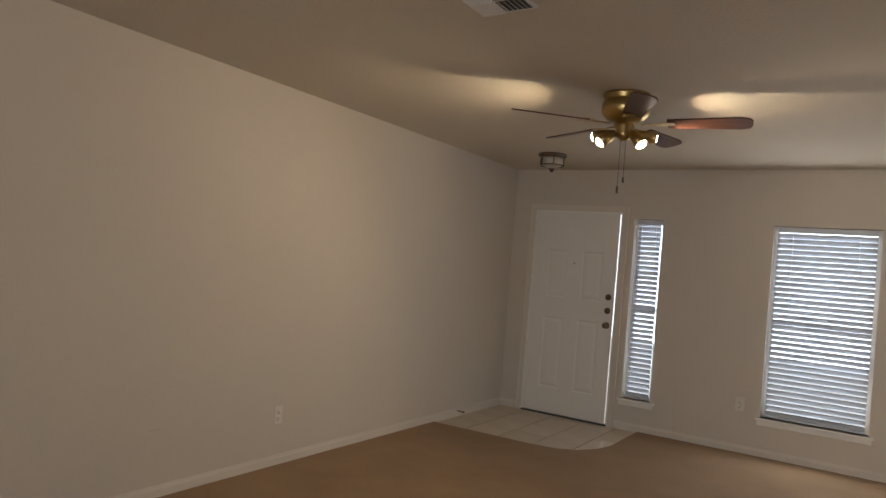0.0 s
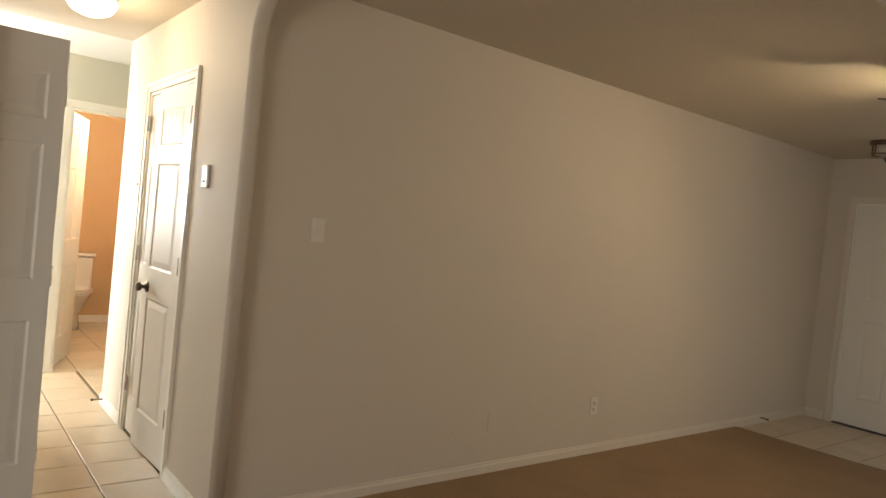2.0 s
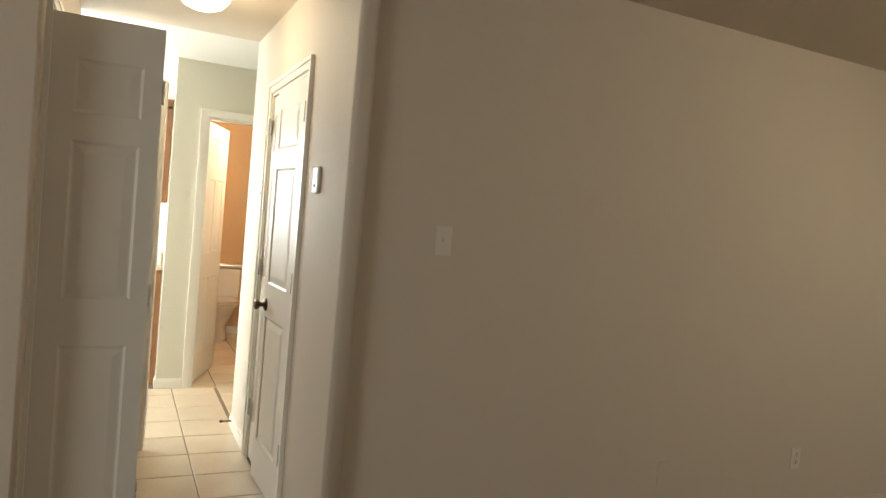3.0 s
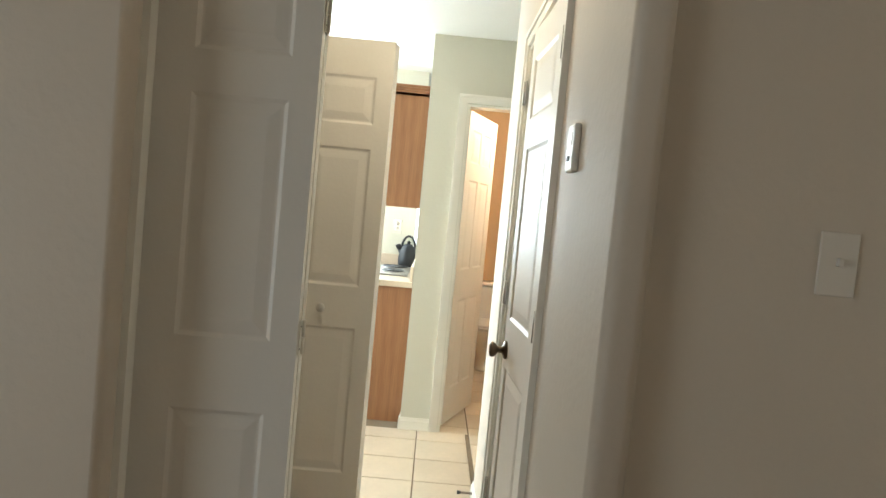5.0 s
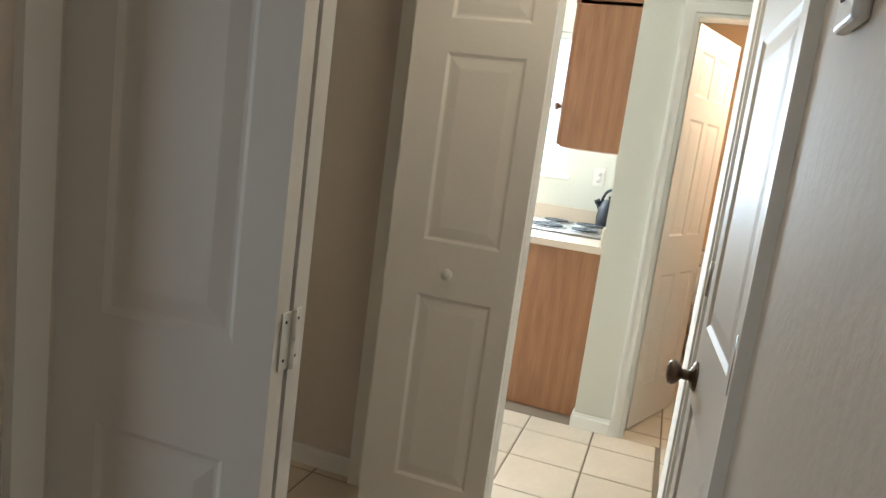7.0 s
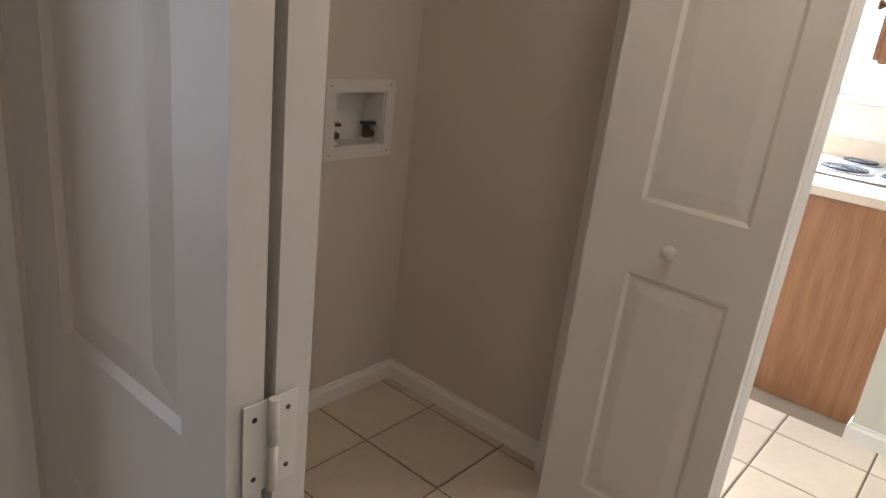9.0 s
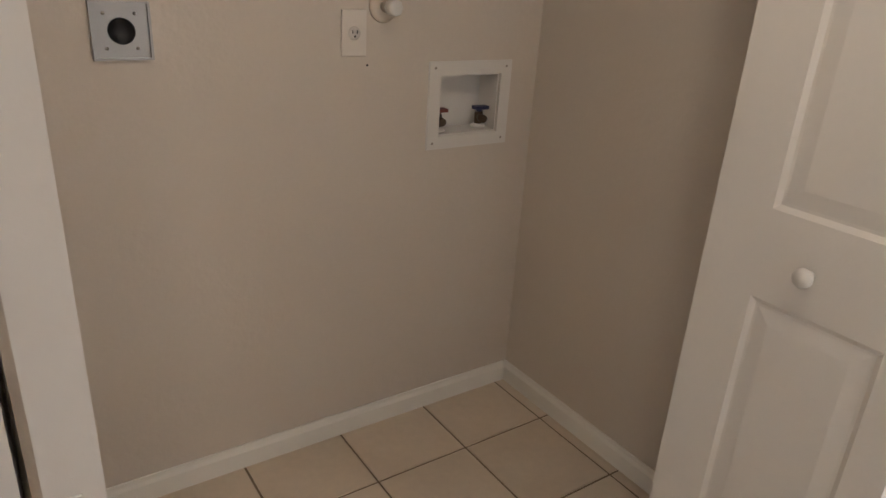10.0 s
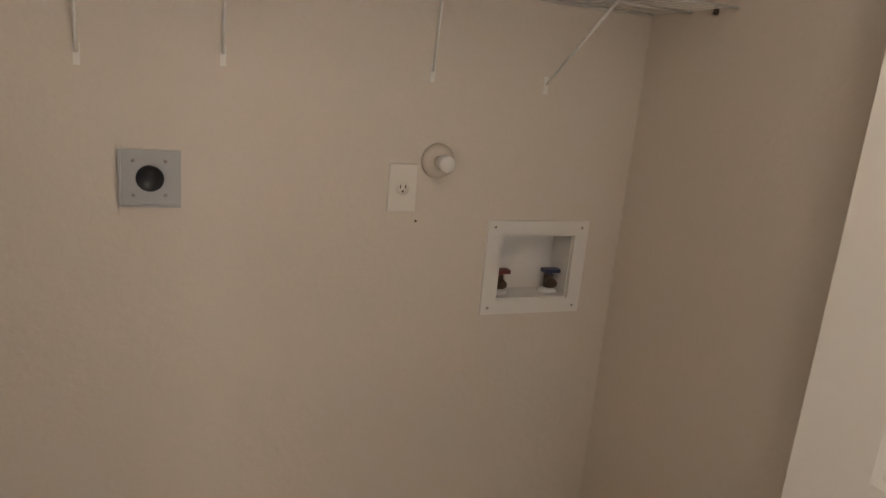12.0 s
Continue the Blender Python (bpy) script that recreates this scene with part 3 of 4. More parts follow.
def blind(x0, x1, z0, z1, label, tilt=-55):
    w, h = x1 - x0 - 0.05, z1 - z0
    root = thing("venetian_blind", Matrix.Translation(((x0 + x1) / 2, YF + 0.045, z0)), label, "window blind", "blinds on the front windows")
    part("headrail", box_bm(-w / 2, w / 2, -0.028, 0.028, h - 0.045, h - 0.002, 0.003), BLIND, root, "white headrail")
    part("bottom_rail", box_bm(-w / 2, w / 2, -0.024, 0.024, 0.008, 0.024, 0.003), BLIND, root)
    bm = bmesh.new()
    for i in range(6):
        a, b = -0.025 + i * 0.05 / 6, -0.025 + (i + 1) * 0.05 / 6
        za, zb = 0.0035 * (1 - (a / 0.025) ** 2), 0.0035 * (1 - (b / 0.025) ** 2)
        vs = [bm.verts.new(p) for p in ((-w / 2, a, za), (w / 2, a, za), (w / 2, b, zb), (-w / 2, b, zb),
                                        (-w / 2, a, za - 0.0025), (w / 2, a, za - 0.0025), (w / 2, b, zb - 0.0025), (-w / 2, b, zb - 0.0025))]
        for q in ((0, 1, 2, 3), (7, 6, 5, 4)):
            bm.faces.new([vs[k] for k in q])
        if i == 0:
            bm.faces.new([vs[k] for k in (1, 0, 4, 5)])
        if i == 5:
            bm.faces.new([vs[k] for k in (3, 2, 6, 7)])
    me = bpy.data.meshes.new("slat")
    bm.to_mesh(me)
    bm.free()
    me.materials.append(BLIND)
    n = int((h - 0.085) / 0.0455) + 1
    for i in range(n):
        shared("slat", me, root, pose(0, 0, 0.045 + i * 0.0455, tilt + random.uniform(-2, 2)))
    for x in ((-w / 2 + 0.12, w / 2 - 0.12) if w > 0.5 else (-w / 2 + 0.04, w / 2 - 0.04)):
        bm = bmesh.new()
        for y in (-0.024, 0.024):
            tube_into(bm, (x, y, 0.02), (x, y, h - 0.04), 0.0011, 5)
        for i in range(n):
            z = 0.045 + i * 0.0455
            tube_into(bm, (x, -0.02, z - 0.012), (x, 0.02, z + 0.016), 0.0012, 4)
        part("ladder_cord", bm, CORD, root)
    return root


window("window_sidelight", 1.472, 1.742, 0.292, 1.976, "narrow sidelight window beside the front door")
window("window_living", 2.662, 3.445, 0.335, 1.96, "white sash window of the living room")
blind(1.477, 1.737, 0.294, 1.972, "narrow white venetian blind, lowered, slats half open")
blind(2.667, 3.44, 0.337, 1.956, "wide white venetian blind, lowered, slats half open")


# ---- kitchen ----
def cabinet_base():
    y1, y0 = -0.153, -0.759
    root = thing("base_cabinet", Matrix.Translation((-2.916, y1, 0)), "golden oak base cabinet with drawer and doors under the cooktop", "kitchen cabinet")
    part("body", box_bm(-1.05, 0, y0 - y1, 0, 0.0, 0.868), OAK, root, "oak carcass with plain end panel")
    for i in range(2):
        x = -0.54 - i * 0.52
        part("door", box_bm(x, x + 0.50, y0 - y1 - 0.02, y0 - y1, 0.12, 0.68, 0.004), OAK, root)
        part("drawer_front", box_bm(x, x + 0.50, y0 - y1 - 0.02, y0 - y1, 0.70, 0.84, 0.004), OAK, root)
    return root


cabinet_base()
wt = thing("worktop", Matrix.Translation((-2.893, -0.153, 0.87)), "beige laminate worktop with a raised back edge", "worktop")
part("slab", box_bm(-1.074, 0.0, -0.635, 0, 0, 0.038, 0.004), COUNTER, wt)
part("backsplash_lip", box_bm(-1.058, -0.012, -0.019, 0, 0.038, 0.135, 0.003), COUNTER, wt)
part("backsplash_lip", box_bm(-1.076, -1.058, -2.6, 0, 0.038, 0.135, 0.003), COUNTER, wt)
part("slab", box_bm(-1.076, -0.44, -2.6, -0.637, 0, 0.038, 0.004), COUNTER, wt)
sc = thing("sink_cabinet", Matrix.Translation((-3.965, -0.794, 0)), "golden oak base cabinet under the kitchen window", "kitchen cabinet")
part("body", box_bm(0, 0.59, -1.97, -0.002, 0, 0.868), OAK, sc)
for i in range(3):
    part("door", box_bm(0.59, 0.61, -1.9 + i * 0.62, -1.32 + i * 0.62, 0.12, 0.82, 0.004), OAK, sc)

uc = thing("wall_cabinet", Matrix.Translation((-2.906, -0.153, 1.376)), "golden oak wall cabinet with crown moulding and dark knob", "kitchen cabinet")
part("body", box_bm(-0.76, 0, -0.30, 0, 0, 0.75), OAK, uc, "oak carcass")
part("door", box_bm(-0.375, -0.01, -0.322, -0.301, 0.01, 0.73, 0.005), OAK, uc)
part("door", box_bm(-0.75, -0.385, -0.322, -0.301, 0.01, 0.73, 0.005), OAK, uc)
part("knob", small_knob_bm(), BRONZE, uc, "small dark knob", m=Matrix.Translation((-0.04, -0.322, 0.20)))
crown = bmesh.new()
for k in range(4):
    add_box(crown, -0.76, 0.008 * k, -0.325 - 0.01 * k, 0, 0.70 + 0.016 * k, 0.716 + 0.016 * k)
part("crown_moulding", crown, OAK, uc)

ct = thing("cooktop", Matrix.Translation((-3.20, -0.42, 0.909)), "black and steel electric cooktop with four coil burners", "cooktop")
part("tray", box_bm(-0.70, 0.0, -0.24, 0.22, 0, 0.012, 0.005), STEEL, ct, "brushed steel tray")
for x, y, r in ((-0.18, -0.11, 0.095), (-0.18, 0.11, 0.075), (-0.52, -0.11, 0.075), (-0.52, 0.11, 0.095)):
    part("drip_bowl", lathe_bm([(0, 0.012), (r + 0.02, 0.012), (r + 0.022, 0.018), (r + 0.015, 0.018), (r * 0.5, 0.014), (0, 0.014)], 32), STEEL, ct, m=Matrix.Translation((x, y, 0)))
    bm = bmesh.new()
    for k in range(5):
        rr = r * (0.25 + 0.18 * k)
        pts = [(rr * math.cos(a * math.pi / 12), rr * math.sin(a * math.pi / 12), 0.022) for a in range(24)]
        for i in range(24):
            tube_into(bm, pts[i], pts[(i + 1) % 24], 0.0045, 6)
    part("burner_coil", bm, BLACK, ct, "black coil", m=Matrix.Translation((x, y, 0)))

kt = thing("kettle", Matrix.Translation((-3.83, -0.232, 0.910)), "black enamel kettle with a looped handle on the rear burner", "kettle")
part("body", lathe_bm([(0, 0), (0.056, 0), (0.069, 0.02), (0.073, 0.07), (0.066, 0.13), (0.050, 0.17), (0.022, 0.188), (0, 0.19)], 32), ENAMEL, kt, "black enamel body", smooth=True)
part("lid_knob", lathe_bm([(0, 0.188), (0.010, 0.188), (0.016, 0.205), (0, 0.215)], 16), ENAMEL, kt, "round black lid knob")
bm = bmesh.new()
pts = [(0, 0.052 * math.cos(a * math.pi / 12), 0.15 + 0.10 * math.sin(a * math.pi / 12)) for a in range(13)]
for a, b in zip(pts, pts[1:]):
    tube_into(bm, a, b, 0.009, 8)
part("handle", bm, ENAMEL, kt, "thick black looped handle")
bm = bmesh.new()
tube_into(bm, (0, -0.05, 0.11), (0, -0.078, 0.165), 0.015, 12)
tube_into(bm, (0, -0.072, 0.156), (0, -0.084, 0.18), 0.019, 12)
part("spout", bm, ENAMEL, kt, "short black spout with a cap")

# kitchen window
kw = thing("window_kitchen", pose(-3.97, -1.549, 1.2, 0, 0, 90), "bright white framed kitchen window above the worktop", "window")
kw["kind"] = "structure"
part("window_frame", perforated_bm(0.98, 0.92, 0.04, [(0.035, 0.945, 0.035, 0.442), (0.035, 0.945, 0.478, 0.885)]), WHITEP, kw, m=Matrix.Translation((0, 0.07, 0)))
for a, b in ((0.03, 0.45), (0.47, 0.89)):
    g = part("pane", box_bm(0.03, 0.95, 0.085, 0.089, a, b), GLASS, kw, "clear glass pane")
    g.visible_shadow = False
part("window_sill", box_bm(-0.04, 1.02, -0.035, 0.068, -0.02, 0.0, 0.004), TRIM, kw)


# ---- bathroom ----
def toilet(m):
    root = thing("toilet", m, "white porcelain toilet with lid down beside the bathroom wall", "toilet")

    def oval(rings):
        bm = bmesh.new()
        rr = []
        for cy, rx, ry, z in rings:
            rr.append([bm.verts.new((rx * math.cos(a * math.pi / 16), cy + ry * math.sin(a * math.pi / 16), z)) for a in range(32)])
        for a, b in zip(rr, rr[1:]):
            for i in range(32):
                bm.faces.new((a[i], a[(i + 1) % 32], b[(i + 1) % 32], b[i])).smooth = True
        bm.faces.new(rr[0][::-1])
        bm.faces.new(rr[-1])
        bmesh.ops.recalc_face_normals(bm, faces=bm.faces[:])
        return bm
    part("bowl", oval([(-0.30, 0.11, 0.20, 0), (-0.30, 0.10, 0.19, 0.05), (-0.30, 0.09, 0.15, 0.15), (-0.36, 0.14, 0.20, 0.27), (-0.40, 0.18, 0.25, 0.37), (-0.40, 0.185, 0.255, 0.39)]), PORCELAIN, root)
    part("seat", oval([(-0.40, 0.19, 0.26, 0.392), (-0.40, 0.192, 0.262, 0.402), (-0.40, 0.19, 0.26, 0.41)]), WHITEP, root)
    part("lid", oval([(-0.40, 0.188, 0.258, 0.412), (-0.40, 0.19, 0.26, 0.424), (-0.40, 0.17, 0.24, 0.432)]), WHITEP, root)
    part("tank", box_bm(-0.22, 0.22, -0.20, -0.01, 0.40, 0.73, 0.02, 3), PORCELAIN, root)
    part("tank_lid", box_bm(-0.235, 0.235, -0.215, -0.002, 0.731, 0.765, 0.01), PORCELAIN, root)
    bm = bmesh.new()
    tube_into(bm, (-0.16, -0.20, 0.67), (-0.16, -0.225, 0.67), 0.01)
    tube_into(bm, (-0.16, -0.225, 0.67), (-0.09, -0.225, 0.66), 0.006)
    part("flush_lever", bm, STEEL, root)


toilet(pose(-5.035, 0.51, 0, 0, 0, 90))


# ---- lamps ----
hl = thing("hall_ceiling_lamp", Matrix.Translation((-0.85, -0.17, H)), "round white glass flush lamp, lit, on the hall ceiling", "ceiling lamp")
part("canopy", lathe_bm([(0, 0), (0.125, 0), (0.128, -0.018), (0.11, -0.028), (0, -0.028)], 40), BRASS, hl)
g = part("shade", lathe_bm([(0.0, -0.125), (0.05, -0.122), (0.09, -0.105), (0.115, -0.075), (0.12, -0.05), (0.108, -0.029), (0, -0.0285)], 40), GLOBE, hl, "glowing white glass shade")
g.visible_shadow = False

el = thing("entry_ceiling_lamp", Matrix.Translation((0.96, 5.14, H)), "bronze flush lamp with glass and finial, unlit, near the front door", "ceiling lamp")
part("canopy", lathe_bm([(0, 0), (0.125, 0), (0.127, -0.018), (0.115, -0.03), (0.10, -0.03), (0, -0.028)], 36), BRONZE, el, "dark bronze pan")
part("shade", lathe_bm([(0, -0.115), (0.05, -0.112), (0.085, -0.10), (0.095, -0.07), (0.095, -0.032), (0, -0.031)], 36), FROST, el, "cloudy glass bowl")
part("finial", lathe_bm([(0, -0.16), (0.012, -0.155), (0.018, -0.14), (0.03, -0.128), (0, -0.124)], 20), BRONZE, el)
bm = bmesh.new()
for a in range(6):
    t = a * math.pi / 3
    c, s = math.cos(t), math.sin(t)
    tube_into(bm, (0.108 * c, 0.108 * s, -0.028), (0.11 * c, 0.11 * s, -0.10), 0.005, 6)
    tube_into(bm, (0.11 * c, 0.11 * s, -0.10), (0.11 * math.cos(t + math.pi / 3), 0.11 * math.sin(t + math.pi / 3), -0.10), 0.005, 6)
part("cage", bm, BRONZE, el, "dark bronze bars")


# ceiling fan
FX, FY = 2.18, 3.36
fan = thing("ceiling_fan", Matrix.Translation((FX, FY, H)), "brass ceiling fan with dark wood blades and lit spot lamps", "ceiling fan")
part("motor_housing", lathe_bm([(0, 0), (0.13, 0), (0.135, -0.012), (0.12, -0.03), (0.125, -0.045), (0.135, -0.06), (0.132, -0.11), (0.10, -0.145), (0.07, -0.16), (0.0, -0.16)], 48), BRASS, fan, "polished brass housing")
part("light_hub", lathe_bm([(0, -0.16), (0.05, -0.16), (0.055, -0.18), (0.045, -0.215), (0.05, -0.235), (0.02, -0.26), (0, -0.262)], 36), BRASS, fan, "brass hub")
for i in range(5):
    a = 8 + i * 72
    mm = pose(0, 0, -0.165, 0, 0, a)
    bm = bmesh.new()
    add_box(bm, 0.09, 0.22, -0.012, 0.012, -0.010, -0.004)
    add_box(bm, 0.20, 0.27, -0.045, 0.045, -0.007, -0.003)
    part("blade_bracket", bm, BRASS, fan, "brass blade arm", m=mm)
    bm = bmesh.new()
    pts = [(0.23, -0.05), (0.60, -0.068), (0.645, -0.055), (0.66, -0.03), (0.66, 0.03), (0.645, 0.055), (0.60, 0.068), (0.23, 0.05)]
    t = [bm.verts.new((x, y, 0.004)) for x, y in pts]
    u = [bm.verts.new((x, y, -0.003)) for x, y in pts]
    bm.faces.new(t)
    bm.faces.new(u[::-1])
    for k in range(8):
        bm.faces.new((t[k], u[k], u[(k + 1) % 8], t[(k + 1) % 8]))
    part("blade", bm, FANWOOD, fan, "reddish dark wood blade", m=mm @ pose(0, 0, 0, -13))
SPOTS = []
for a, tilt in ((200, 76), (-28, 46), (228, 52), (25, 82)):
    d = Vector((math.cos(radians(a)) * math.sin(radians(tilt)), math.sin(radians(a)) * math.sin(radians(tilt)), -math.cos(radians(tilt))))
    base = Vector((math.cos(radians(a)) * 0.06, math.sin(radians(a)) * 0.06, -0.22))
    sp = new("spot_head")
    sp.parent = fan
    sp.matrix_basis = Matrix.Translation(base) @ d.to_track_quat("Z", "Y").to_matrix().to_4x4()
    tagged(sp, "brass swivel spot lamp")
    part("shade", lathe_bm([(0, 0.0), (0.018, 0.0), (0.028, 0.02), (0.032, 0.06), (0.038, 0.115), (0.035, 0.115), (0.028, 0.06), (0, 0.03)], 28), BRASS, sp)
    part("bulb", lathe_bm([(0, 0.04), (0.02, 0.05), (0.031, 0.09), (0.03, 0.11), (0.018, 0.122), (0, 0.125)], 24), BULB, sp, "glowing bulb")
    SPOTS.append((Vector((FX, FY, H)) + base + d * 0.16, d))
bm = bmesh.new()
tube_into(bm, (0.02, -0.02, -0.25), (0.02, -0.02, -0.47), 0.0015, 5)
tube_into(bm, (0.02, -0.02, -0.47), (0.02, -0.02, -0.50), 0.006, 8)
tube_into(bm, (-0.01, -0.02, -0.25), (-0.01, -0.02, -0.52), 0.0015, 5)
tube_into(bm, (-0.01, -0.02, -0.52), (-0.01, -0.02, -0.56), 0.006, 8)
part("pull_chains", bm, BRONZE, fan, "thin pull chains with dark ends")
for place, d in SPOTS:
    lamp("SPOT", "fan_spot", place, 18, (1.0, 0.80, 0.55), 0.03, target=place + d, cone=140)

# ceiling vent
vent = thing("ceiling_vent", Matrix.Translation((2.01, 1.74, H)), "white metal four way ceiling vent with dark louvres", "air vent")
VW = 0.25
part("frame", box_bm(0, VW, 0, VW, -0.012, 0, 0.003), WHITEP, vent, "white metal frame")
for i in range(2):
    for j in range(2):
        x, y = 0.018 + i * 0.11, 0.018 + j * 0.11
        part("backing", box_bm(x, x + 0.104, y, y + 0.104, -0.014, -0.0121), DARK, vent, "dark louvre gap")
        for k in range(5):
            bm = bmesh.new()
            if (i + j) % 2:
                add_box(bm, x, x + 0.104, -0.009, 0.009, -0.0007, 0.0007, Matrix.Translation((0, y + 0.010 + k * 0.0208, -0.0195)) @ Matrix.Rotation(radians(40 if i else -40), 4, "X"))
            else:
                add_box(bm, -0.009, 0.009, y, y + 0.104, -0.0007, 0.0007, Matrix.Translation((x + 0.010 + k * 0.0208, 0, -0.0195)) @ Matrix.Rotation(radians(40 if i else -40), 4, "Y"))
            part("louvre", bm, WHITEP, vent)


# ---- wall fittings ----
def switch_plate(m, label, wide=0.07, toggles=1):
    root = thing("light_switch", m, label, "light switch")
    part("plate", box_bm(-wide / 2, wide / 2, -0.006, 0, -0.0575, 0.0575, 0.002), ALMOND, root)
    for i in range(toggles):
        x = (i - (toggles - 1) / 2) * 0.046
        part("toggle", box_bm(x - 0.005, x + 0.005, -0.016, -0.006, -0.004, 0.012, 0.002), ALMOND, root)
    return root


def outlet(m, label, single=False):
    root = thing("wall_outlet", m, label, "power outlet")
    part("plate", box_bm(-0.035, 0.035, -0.006, 0, -0.0575, 0.0575, 0.002), ALMOND, root)
    for z in ((0,) if single else (-0.02, 0.02)):
        part("socket", lathe_bm([(0, 0.006), (0.017, 0.006), (0.0165, 0.0085), (0, 0.009)], 20, "y"), ALMOND, root, m=Matrix.Translation((0, 0, z)))
        bm = bmesh.new()
        add_box(bm, -0.0075, -0.005, -0.0098, -0.009, z - 0.001, z + 0.008)
        add_box(bm, 0.005, 0.0075, -0.0098, -0.009, z - 0.001, z + 0.008)
        add_box(bm, -0.0025, 0.0025, -0.0098, -0.009, z - 0.010, z - 0.005)
        part("slots", bm, DARK, root)
    return root


ONX = 90   # turns a fitting that faces -y to face +x
switch_plate(pose(LW, 0.677, 1.347, 0, 0, ONX), "white toggle light switch on the beige living room wall")
outlet(pose(LW, 2.846, 0.335, 0, 0, ONX), "white duplex outlet low on the long wall")
cover = thing("cover_plate", pose(LW, 1.93, 0.325, 0, 0, ONX), "beige painted blank cover plate low on the long wall", "cover plate")
part("plate", box_bm(-0.035, 0.035, -0.005, 0, -0.0575, 0.0575, 0.002), PAINT, cover)
outlet(pose(2.50, YF, 0.42), "white outlet low beside the living room window")
switch_plate(pose(XC, -1.02, 1.33, 0, 0, ONX), "white toggle light switch on the wall beside the hall")
switch_plate(pose(-1.37, YN, 1.487), "white light switch on the hall wall end")
outlet(pose(-3.969, -0.34, 1.225, 0, 0, ONX), "white outlet above the kitchen worktop")

tm = thing("thermostat", pose(-0.15, YN, 1.546), "small white wall thermostat beside the closet door", "thermostat")
part("case", box_bm(-0.04, 0.04, -0.016, 0, -0.055, 0.055, 0.006, 3), WHITEP, tm)
part("display", box_bm(-0.02, 0.02, -0.0175, -0.0162, 0.005, 0.035), FROST, tm, "grey display")
part("button", box_bm(-0.012, 0.012, -0.019, -0.0162, -0.03, -0.018, 0.001), DARK, tm)


def door_stop(m, label):
    root = thing("door_stop", m, label, "door stop")
    bm = bmesh.new()
    for k in range(14):
        tube_into(bm, (0, -0.004 * k, 0), (0, -0.004 * k - 0.0028, 0), 0.006, 10)
    part("spring", bm, BRONZE, root, "dark coil spring")
    part("tip", lathe_bm([(0, 0.055), (0.008, 0.055), (0.009, 0.07), (0, 0.072)], 12, "y"), DARK, root)


door_stop(pose(LW + 0.013, 5.13, 0.05, 0, 0, ONX), "dark spring door stop on the baseboard")
door_stop(pose(-1.77, YN - 0.013, 0.05), "dark spring door stop at the end of the hall wall")


# ---- laundry fittings ----
dry = thing("dryer_outlet", pose(-0.538, LB, 1.231, 0, 0, 180), "steel plate dryer outlet with round black socket", "power outlet")
part("plate", box_bm(-0.057, 0.057, -0.003, 0, -0.057, 0.057, 0.001), STEEL, dry, "brushed steel plate")
part("socket", lathe_bm([(0, 0.003), (0.0275, 0.003), (0.0275, 0.009), (0.0255, 0.010), (0.0245, 0.0055), (0, 0.0055)], 32, "y"), BLACK, dry, "black round socket")
part("rim", perforated_bm(0.120, 0.120, 0.011, [(0.005, 0.115, 0.005, 0.115)]), STEEL, dry, "raised steel rim", m=Matrix.Translation((-0.060, -0.011, -0.060)))
for x, z in ((-0.032, 0.036), (0.03, 0.036), (-0.032, -0.036), (0.03, -0.036)):
    part("screw", lathe_bm([(0, 0.003), (0.004, 0.003), (0.003, 0.0045), (0, 0.005)], 10, "y"), NICKEL, dry, m=Matrix.Translation((x, 0, z)))
outlet(pose(-1.087, LB, 1.227, 0, 0, 180), "white single outlet above the laundry box", single=True)

capt = thing("drain_pipe_cap", pose(-1.172, LB, 1.294, 0, 0, 180), "short white painted gas pipe with a cap", "pipe")
part("escutcheon", lathe_bm([(0, 0), (0.042, 0), (0.040, 0.006), (0.028, 0.012), (0, 0.012)], 32, "y"), PAINT, capt)
part("pipe", lathe_bm([(0, 0.01), (0.014, 0.01), (0.014, 0.045), (0, 0.045)], 20, "y"), PAINT, capt)
part("cap", lathe_bm([(0, 0.042), (0.021, 0.042), (0.021, 0.066), (0.018, 0.070), (0, 0.071)], 8, "y"), WHITEP, capt, "white hexagonal cap")

wb = thing("washer_box", pose(-1.469, LB, 1.0255, 0, 0, 180), "white recessed washer valve box with red and blue taps", "washer valve box")
bx0, bx1, bz0, bz1 = -0.106, 0.106, -0.088, 0.088
ox0, ox1, oz0, oz1 = -0.147, 0.147, -0.126, 0.126
part("faceplate", perforated_bm(ox1 - ox0, oz1 - oz0, 0.006, [(0.0385, ox1 - ox0 - 0.0385, 0.038, oz1 - oz0 - 0.038)]), WHITEP, wb, "white plastic faceplate", m=Matrix.Translation((ox0, -0.006, oz0)))
bm = perforated_bm(bx1 - bx0, bz1 - bz0, 0.088, [(0.004, bx1 - bx0 - 0.004, 0.004, bz1 - bz0 - 0.004)])
bmesh.ops.translate(bm, verts=bm.verts[:], vec=(bx0, 0.0, bz0))
part("recess_back", box_bm(bx0, bx1, 0.0885, 0.092, bz0, bz1), WHITEP, wb)
part("recess", bm, WHITEP, wb, "white plastic recess")
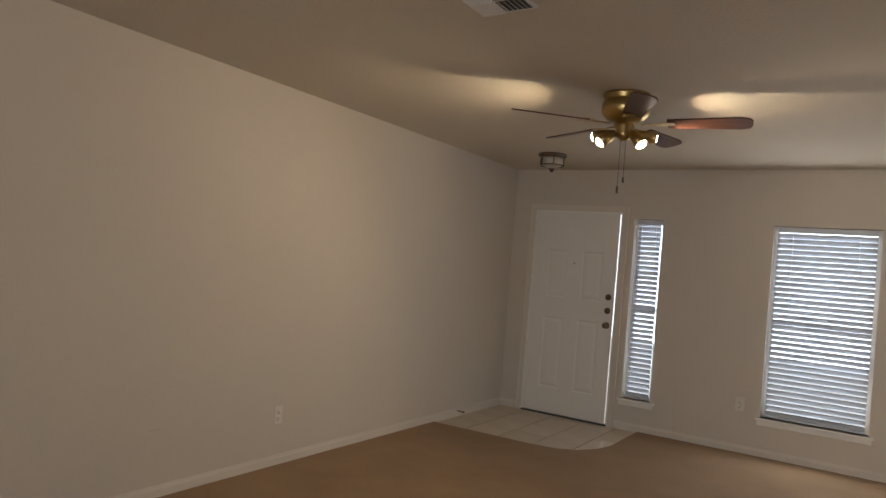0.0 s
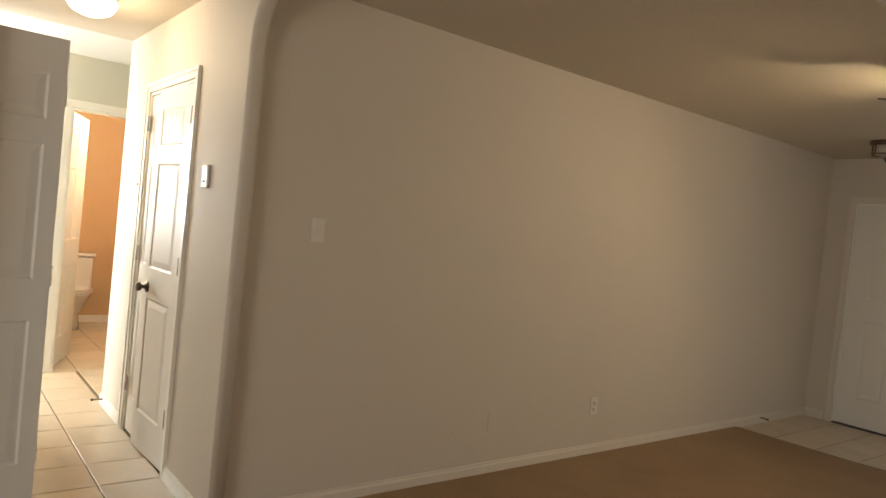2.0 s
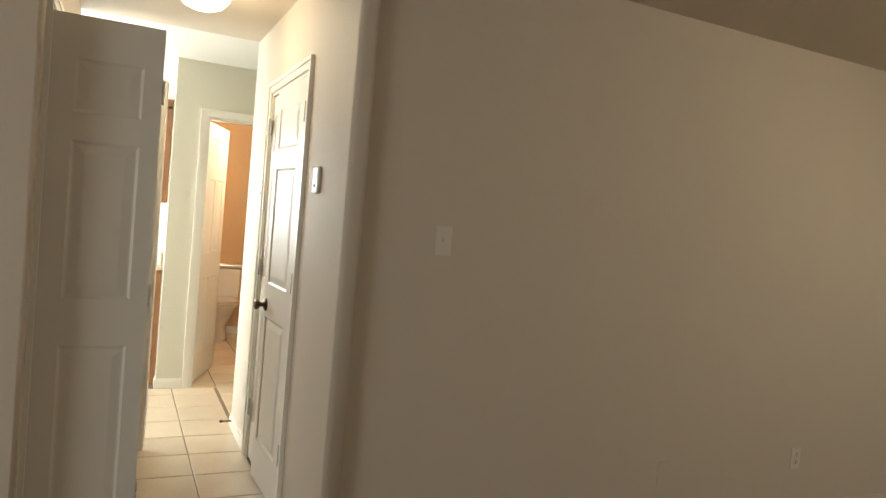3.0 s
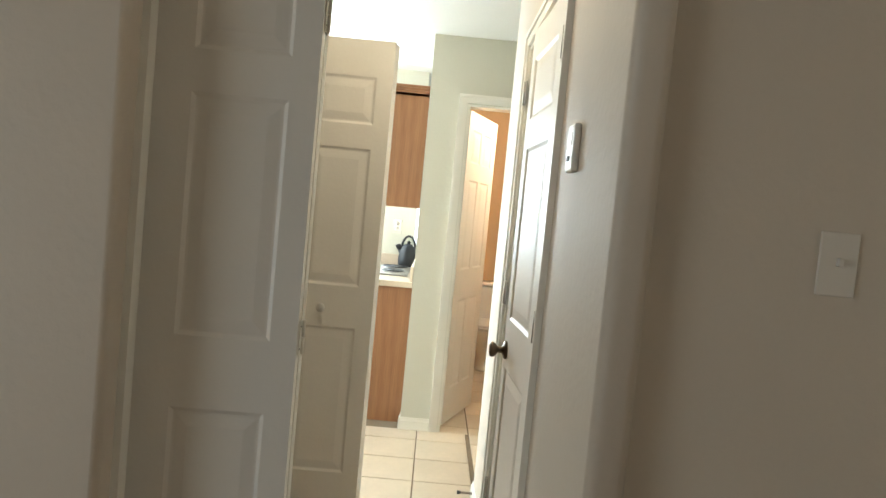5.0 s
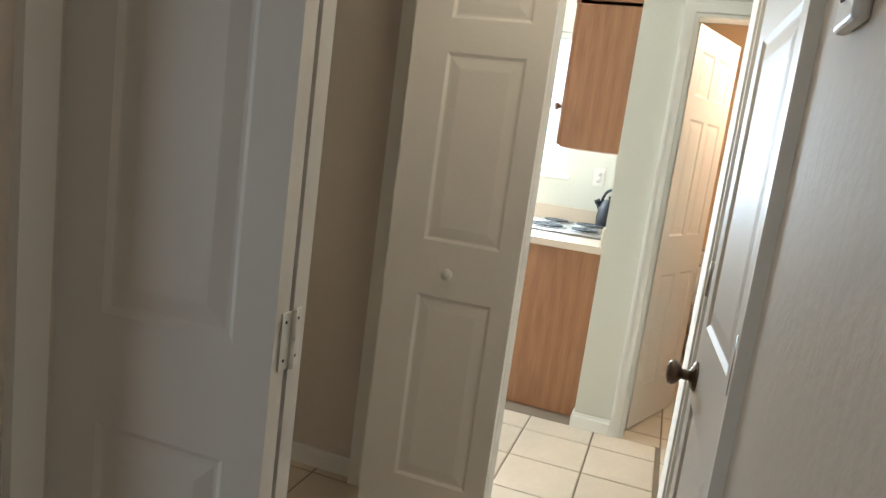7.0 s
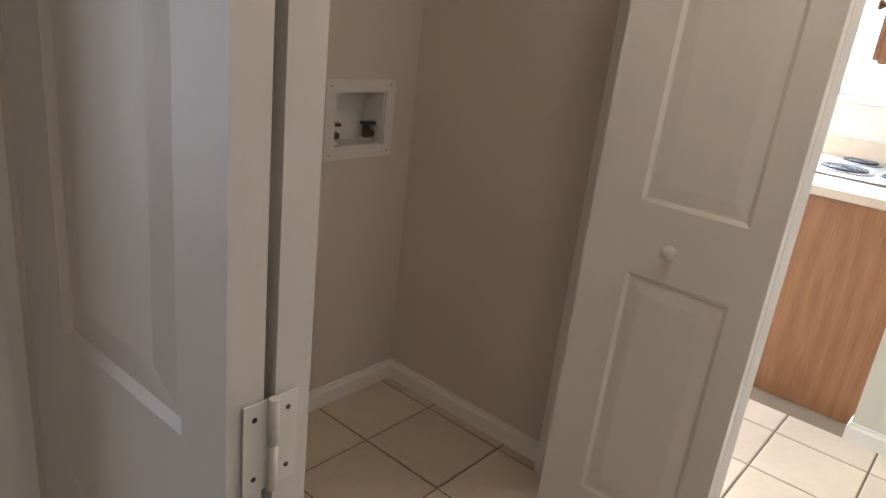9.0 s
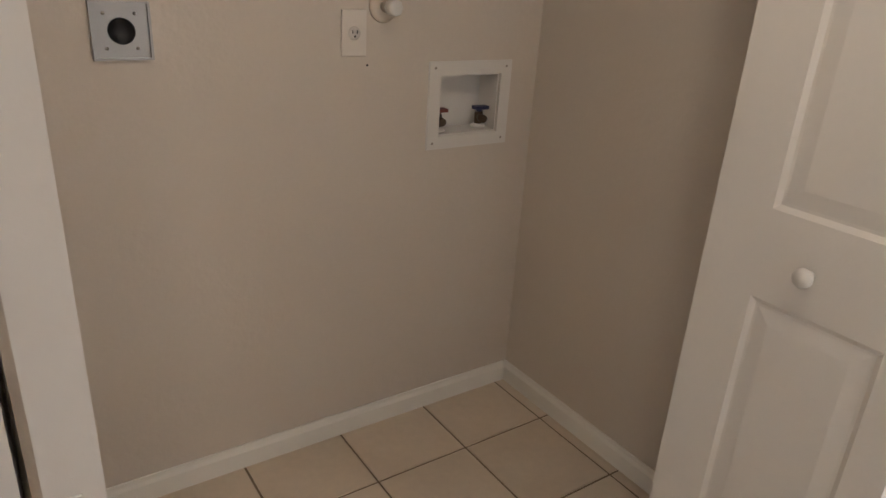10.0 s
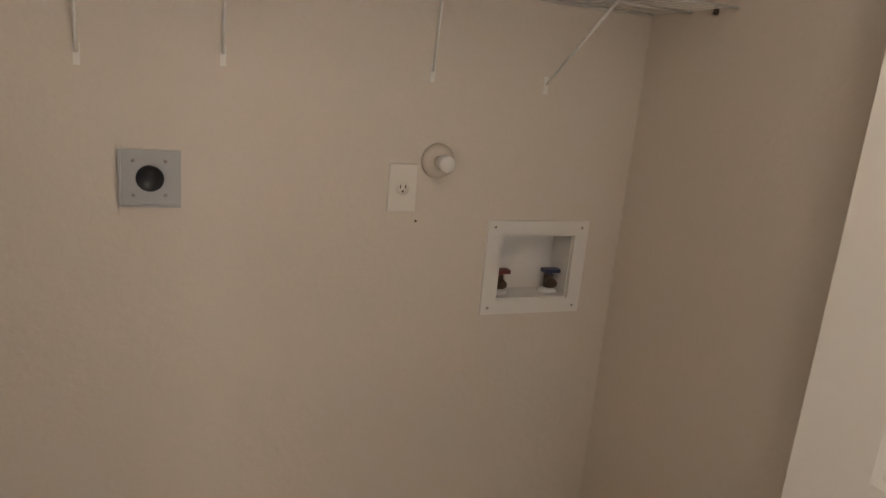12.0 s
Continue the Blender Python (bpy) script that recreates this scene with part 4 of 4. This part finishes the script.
for x, mat in ((-0.078, RED), (0.074, BLUE)):
    v = new("valve")
    v.parent = wb
    v.matrix_basis = Matrix.Translation((x, 0.045, bz0 + 0.004))
    tagged(v, "brass hose tap with coloured handle")
    bm = bmesh.new()
    tube_into(bm, (0, 0, 0), (0, 0, 0.05), 0.013, 14)
    tube_into(bm, (0, 0, 0.035), (0, -0.03, 0.03), 0.012, 14)
    part("body", bm, BRONZE, v)
    bm = bmesh.new()
    add_box(bm, -0.024, 0.024, -0.02, 0.006, 0.058, 0.068)
    add_box(bm, -0.006, 0.006, -0.008, 0.004, 0.05, 0.058)
    part("handle", bm, mat, v)
    part("collar", lathe_bm([(0, 0), (0.024, 0), (0.024, 0.008), (0.015, 0.014), (0, 0.014)], 20), WHITEP, v)
for x, z in ((ox0 + 0.02, oz0 + 0.018), (ox1 - 0.02, oz0 + 0.018), (ox0 + 0.02, oz1 - 0.018), (ox1 - 0.02, oz1 - 0.018)):
    part("screw", lathe_bm([(0, 0.006), (0.004, 0.006), (0.003, 0.0075), (0, 0.008)], 10, "y"), NICKEL, wb, m=Matrix.Translation((x, 0, z)))
nh = thing("nail_hole", pose(-1.128, LB, 1.146, 0, 0, 180), "tiny dark nail head in the beige laundry wall", "nail")
part("head", lathe_bm([(0, 0), (0.003, 0), (0.0025, 0.003), (0, 0.0035)], 10, "y"), DARK, nh)

# wire shelf
SH = 1.69
shelf = thing("wire_shelf", pose(0, LB, SH), "white coated wire shelf across the laundry back wall", "shelf")
wire = bmesh.new()
tube_into(wire, (0, 0.004, 0), (0, 0.30, 0), 0.0016, 5)
wire_me = bpy.data.meshes.new("wire")
wire.to_mesh(wire_me)
wire.free()
wire_me.materials.append(WIRE)
x = LX + 0.012
while x < -0.145:
    shared("wire", wire_me, shelf, Matrix.Translation((x, 0, 0)))
    x += 0.0254
for y, z in ((0.006, -0.003), (0.15, -0.004), (0.30, -0.003)):
    bm = bmesh.new()
    tube_into(bm, (LX + 0.005, y, z), (-0.142, y, z), 0.0032, 8)
    part("rail", bm, WIRE, shelf)
for bx, fz, out in ((-1.437, 1.482, 0.28), (-1.14, 1.487, 0.03), (-0.68, 1.482, 0.03), (-0.41, 1.46, 0.03)):
    bm = bmesh.new()
    tube_into(bm, (bx, 0.006, fz - SH + 0.012), (bx, out, -0.008), 0.0035, 8)
    add_box(bm, bx - 0.006, bx + 0.006, 0.0005, 0.004, fz - 0.012 - SH, fz + 0.03 - SH)
    part("bracket", bm, WIRE, shelf, "white shelf brace on the wall")
bm = bmesh.new()
tube_into(bm, (LX + 0.006, 0.236, -0.012), (LX + 0.006, 0.236, 0.004), 0.006, 8)
part("end_clip", bm, BRONZE, shelf, "dark end clip")


# ---- floor tiles, last ----
def tile_mesh(name, w=0.303, d=0.303):
    bm = bmesh.new()
    r = 0.004
    lo = [bm.verts.new((x, y, -0.008)) for x, y in ((0, 0), (w, 0), (w, d), (0, d))]
    mid = [bm.verts.new((x, y, -0.002)) for x, y in ((0, 0), (w, 0), (w, d), (0, d))]
    hi = [bm.verts.new((x, y, 0.0)) for x, y in ((r, r), (w - r, r), (w - r, d - r), (r, d - r))]
    for a, b in ((lo, mid), (mid, hi)):
        for i in range(4):
            j = (i + 1) % 4
            bm.faces.new((a[i], a[j], b[j], b[i]))
    bm.faces.new(hi)
    bm.faces.new(lo[::-1])
    me = bpy.data.meshes.new(name)
    bm.to_mesh(me)
    bm.free()
    me.materials.append(TILE)
    return me


TX, TY = 0.3115, 0.323
PIECES = {}


def lay(parent, x0, x1, y0, y1, ax, ay):
    i0, i1 = math.floor((x0 - ax) / TX), math.ceil((x1 - ax) / TX)
    j0, j1 = math.floor((y0 - ay) / TY), math.ceil((y1 - ay) / TY)
    for i in range(i0, i1):
        for j in range(j0, j1):
            a, b = ax + i * TX + 0.0035, ay + j * TY + 0.0035
            c, d = min(a + TX - 0.007, x1), min(b + TY - 0.007, y1)
            a, b = max(a, x0), max(b, y0)
            if c - a < 0.02 or d - b < 0.02:
                continue
            key = (round(c - a, 3), round(d - b, 3))
            if key not in PIECES:
                PIECES[key] = tile_mesh("tile", *key)
            shared("tile", PIECES[key], parent, Matrix.Translation((a, b, 0)))


AX, AY = -1.36, -1.33
lay(hall_floor, XE + 0.002, XC + 0.004, YS, YN, AX, AY)
lay(hall_floor, LX, -0.14, LB, YS, AX, AY)
lay(hall_floor, -3.40, -1.842, -2.6, YS, AX, AY)
lay(hall_floor, XE + 0.002, -1.862, YN, 1.9, AX, AY)
lay(hall_floor, -5.05, XE, -0.015, 0.98, AX, AY)
lay(entry_floor, LW, 1.643, 4.76, YF, 0.2, 4.80)
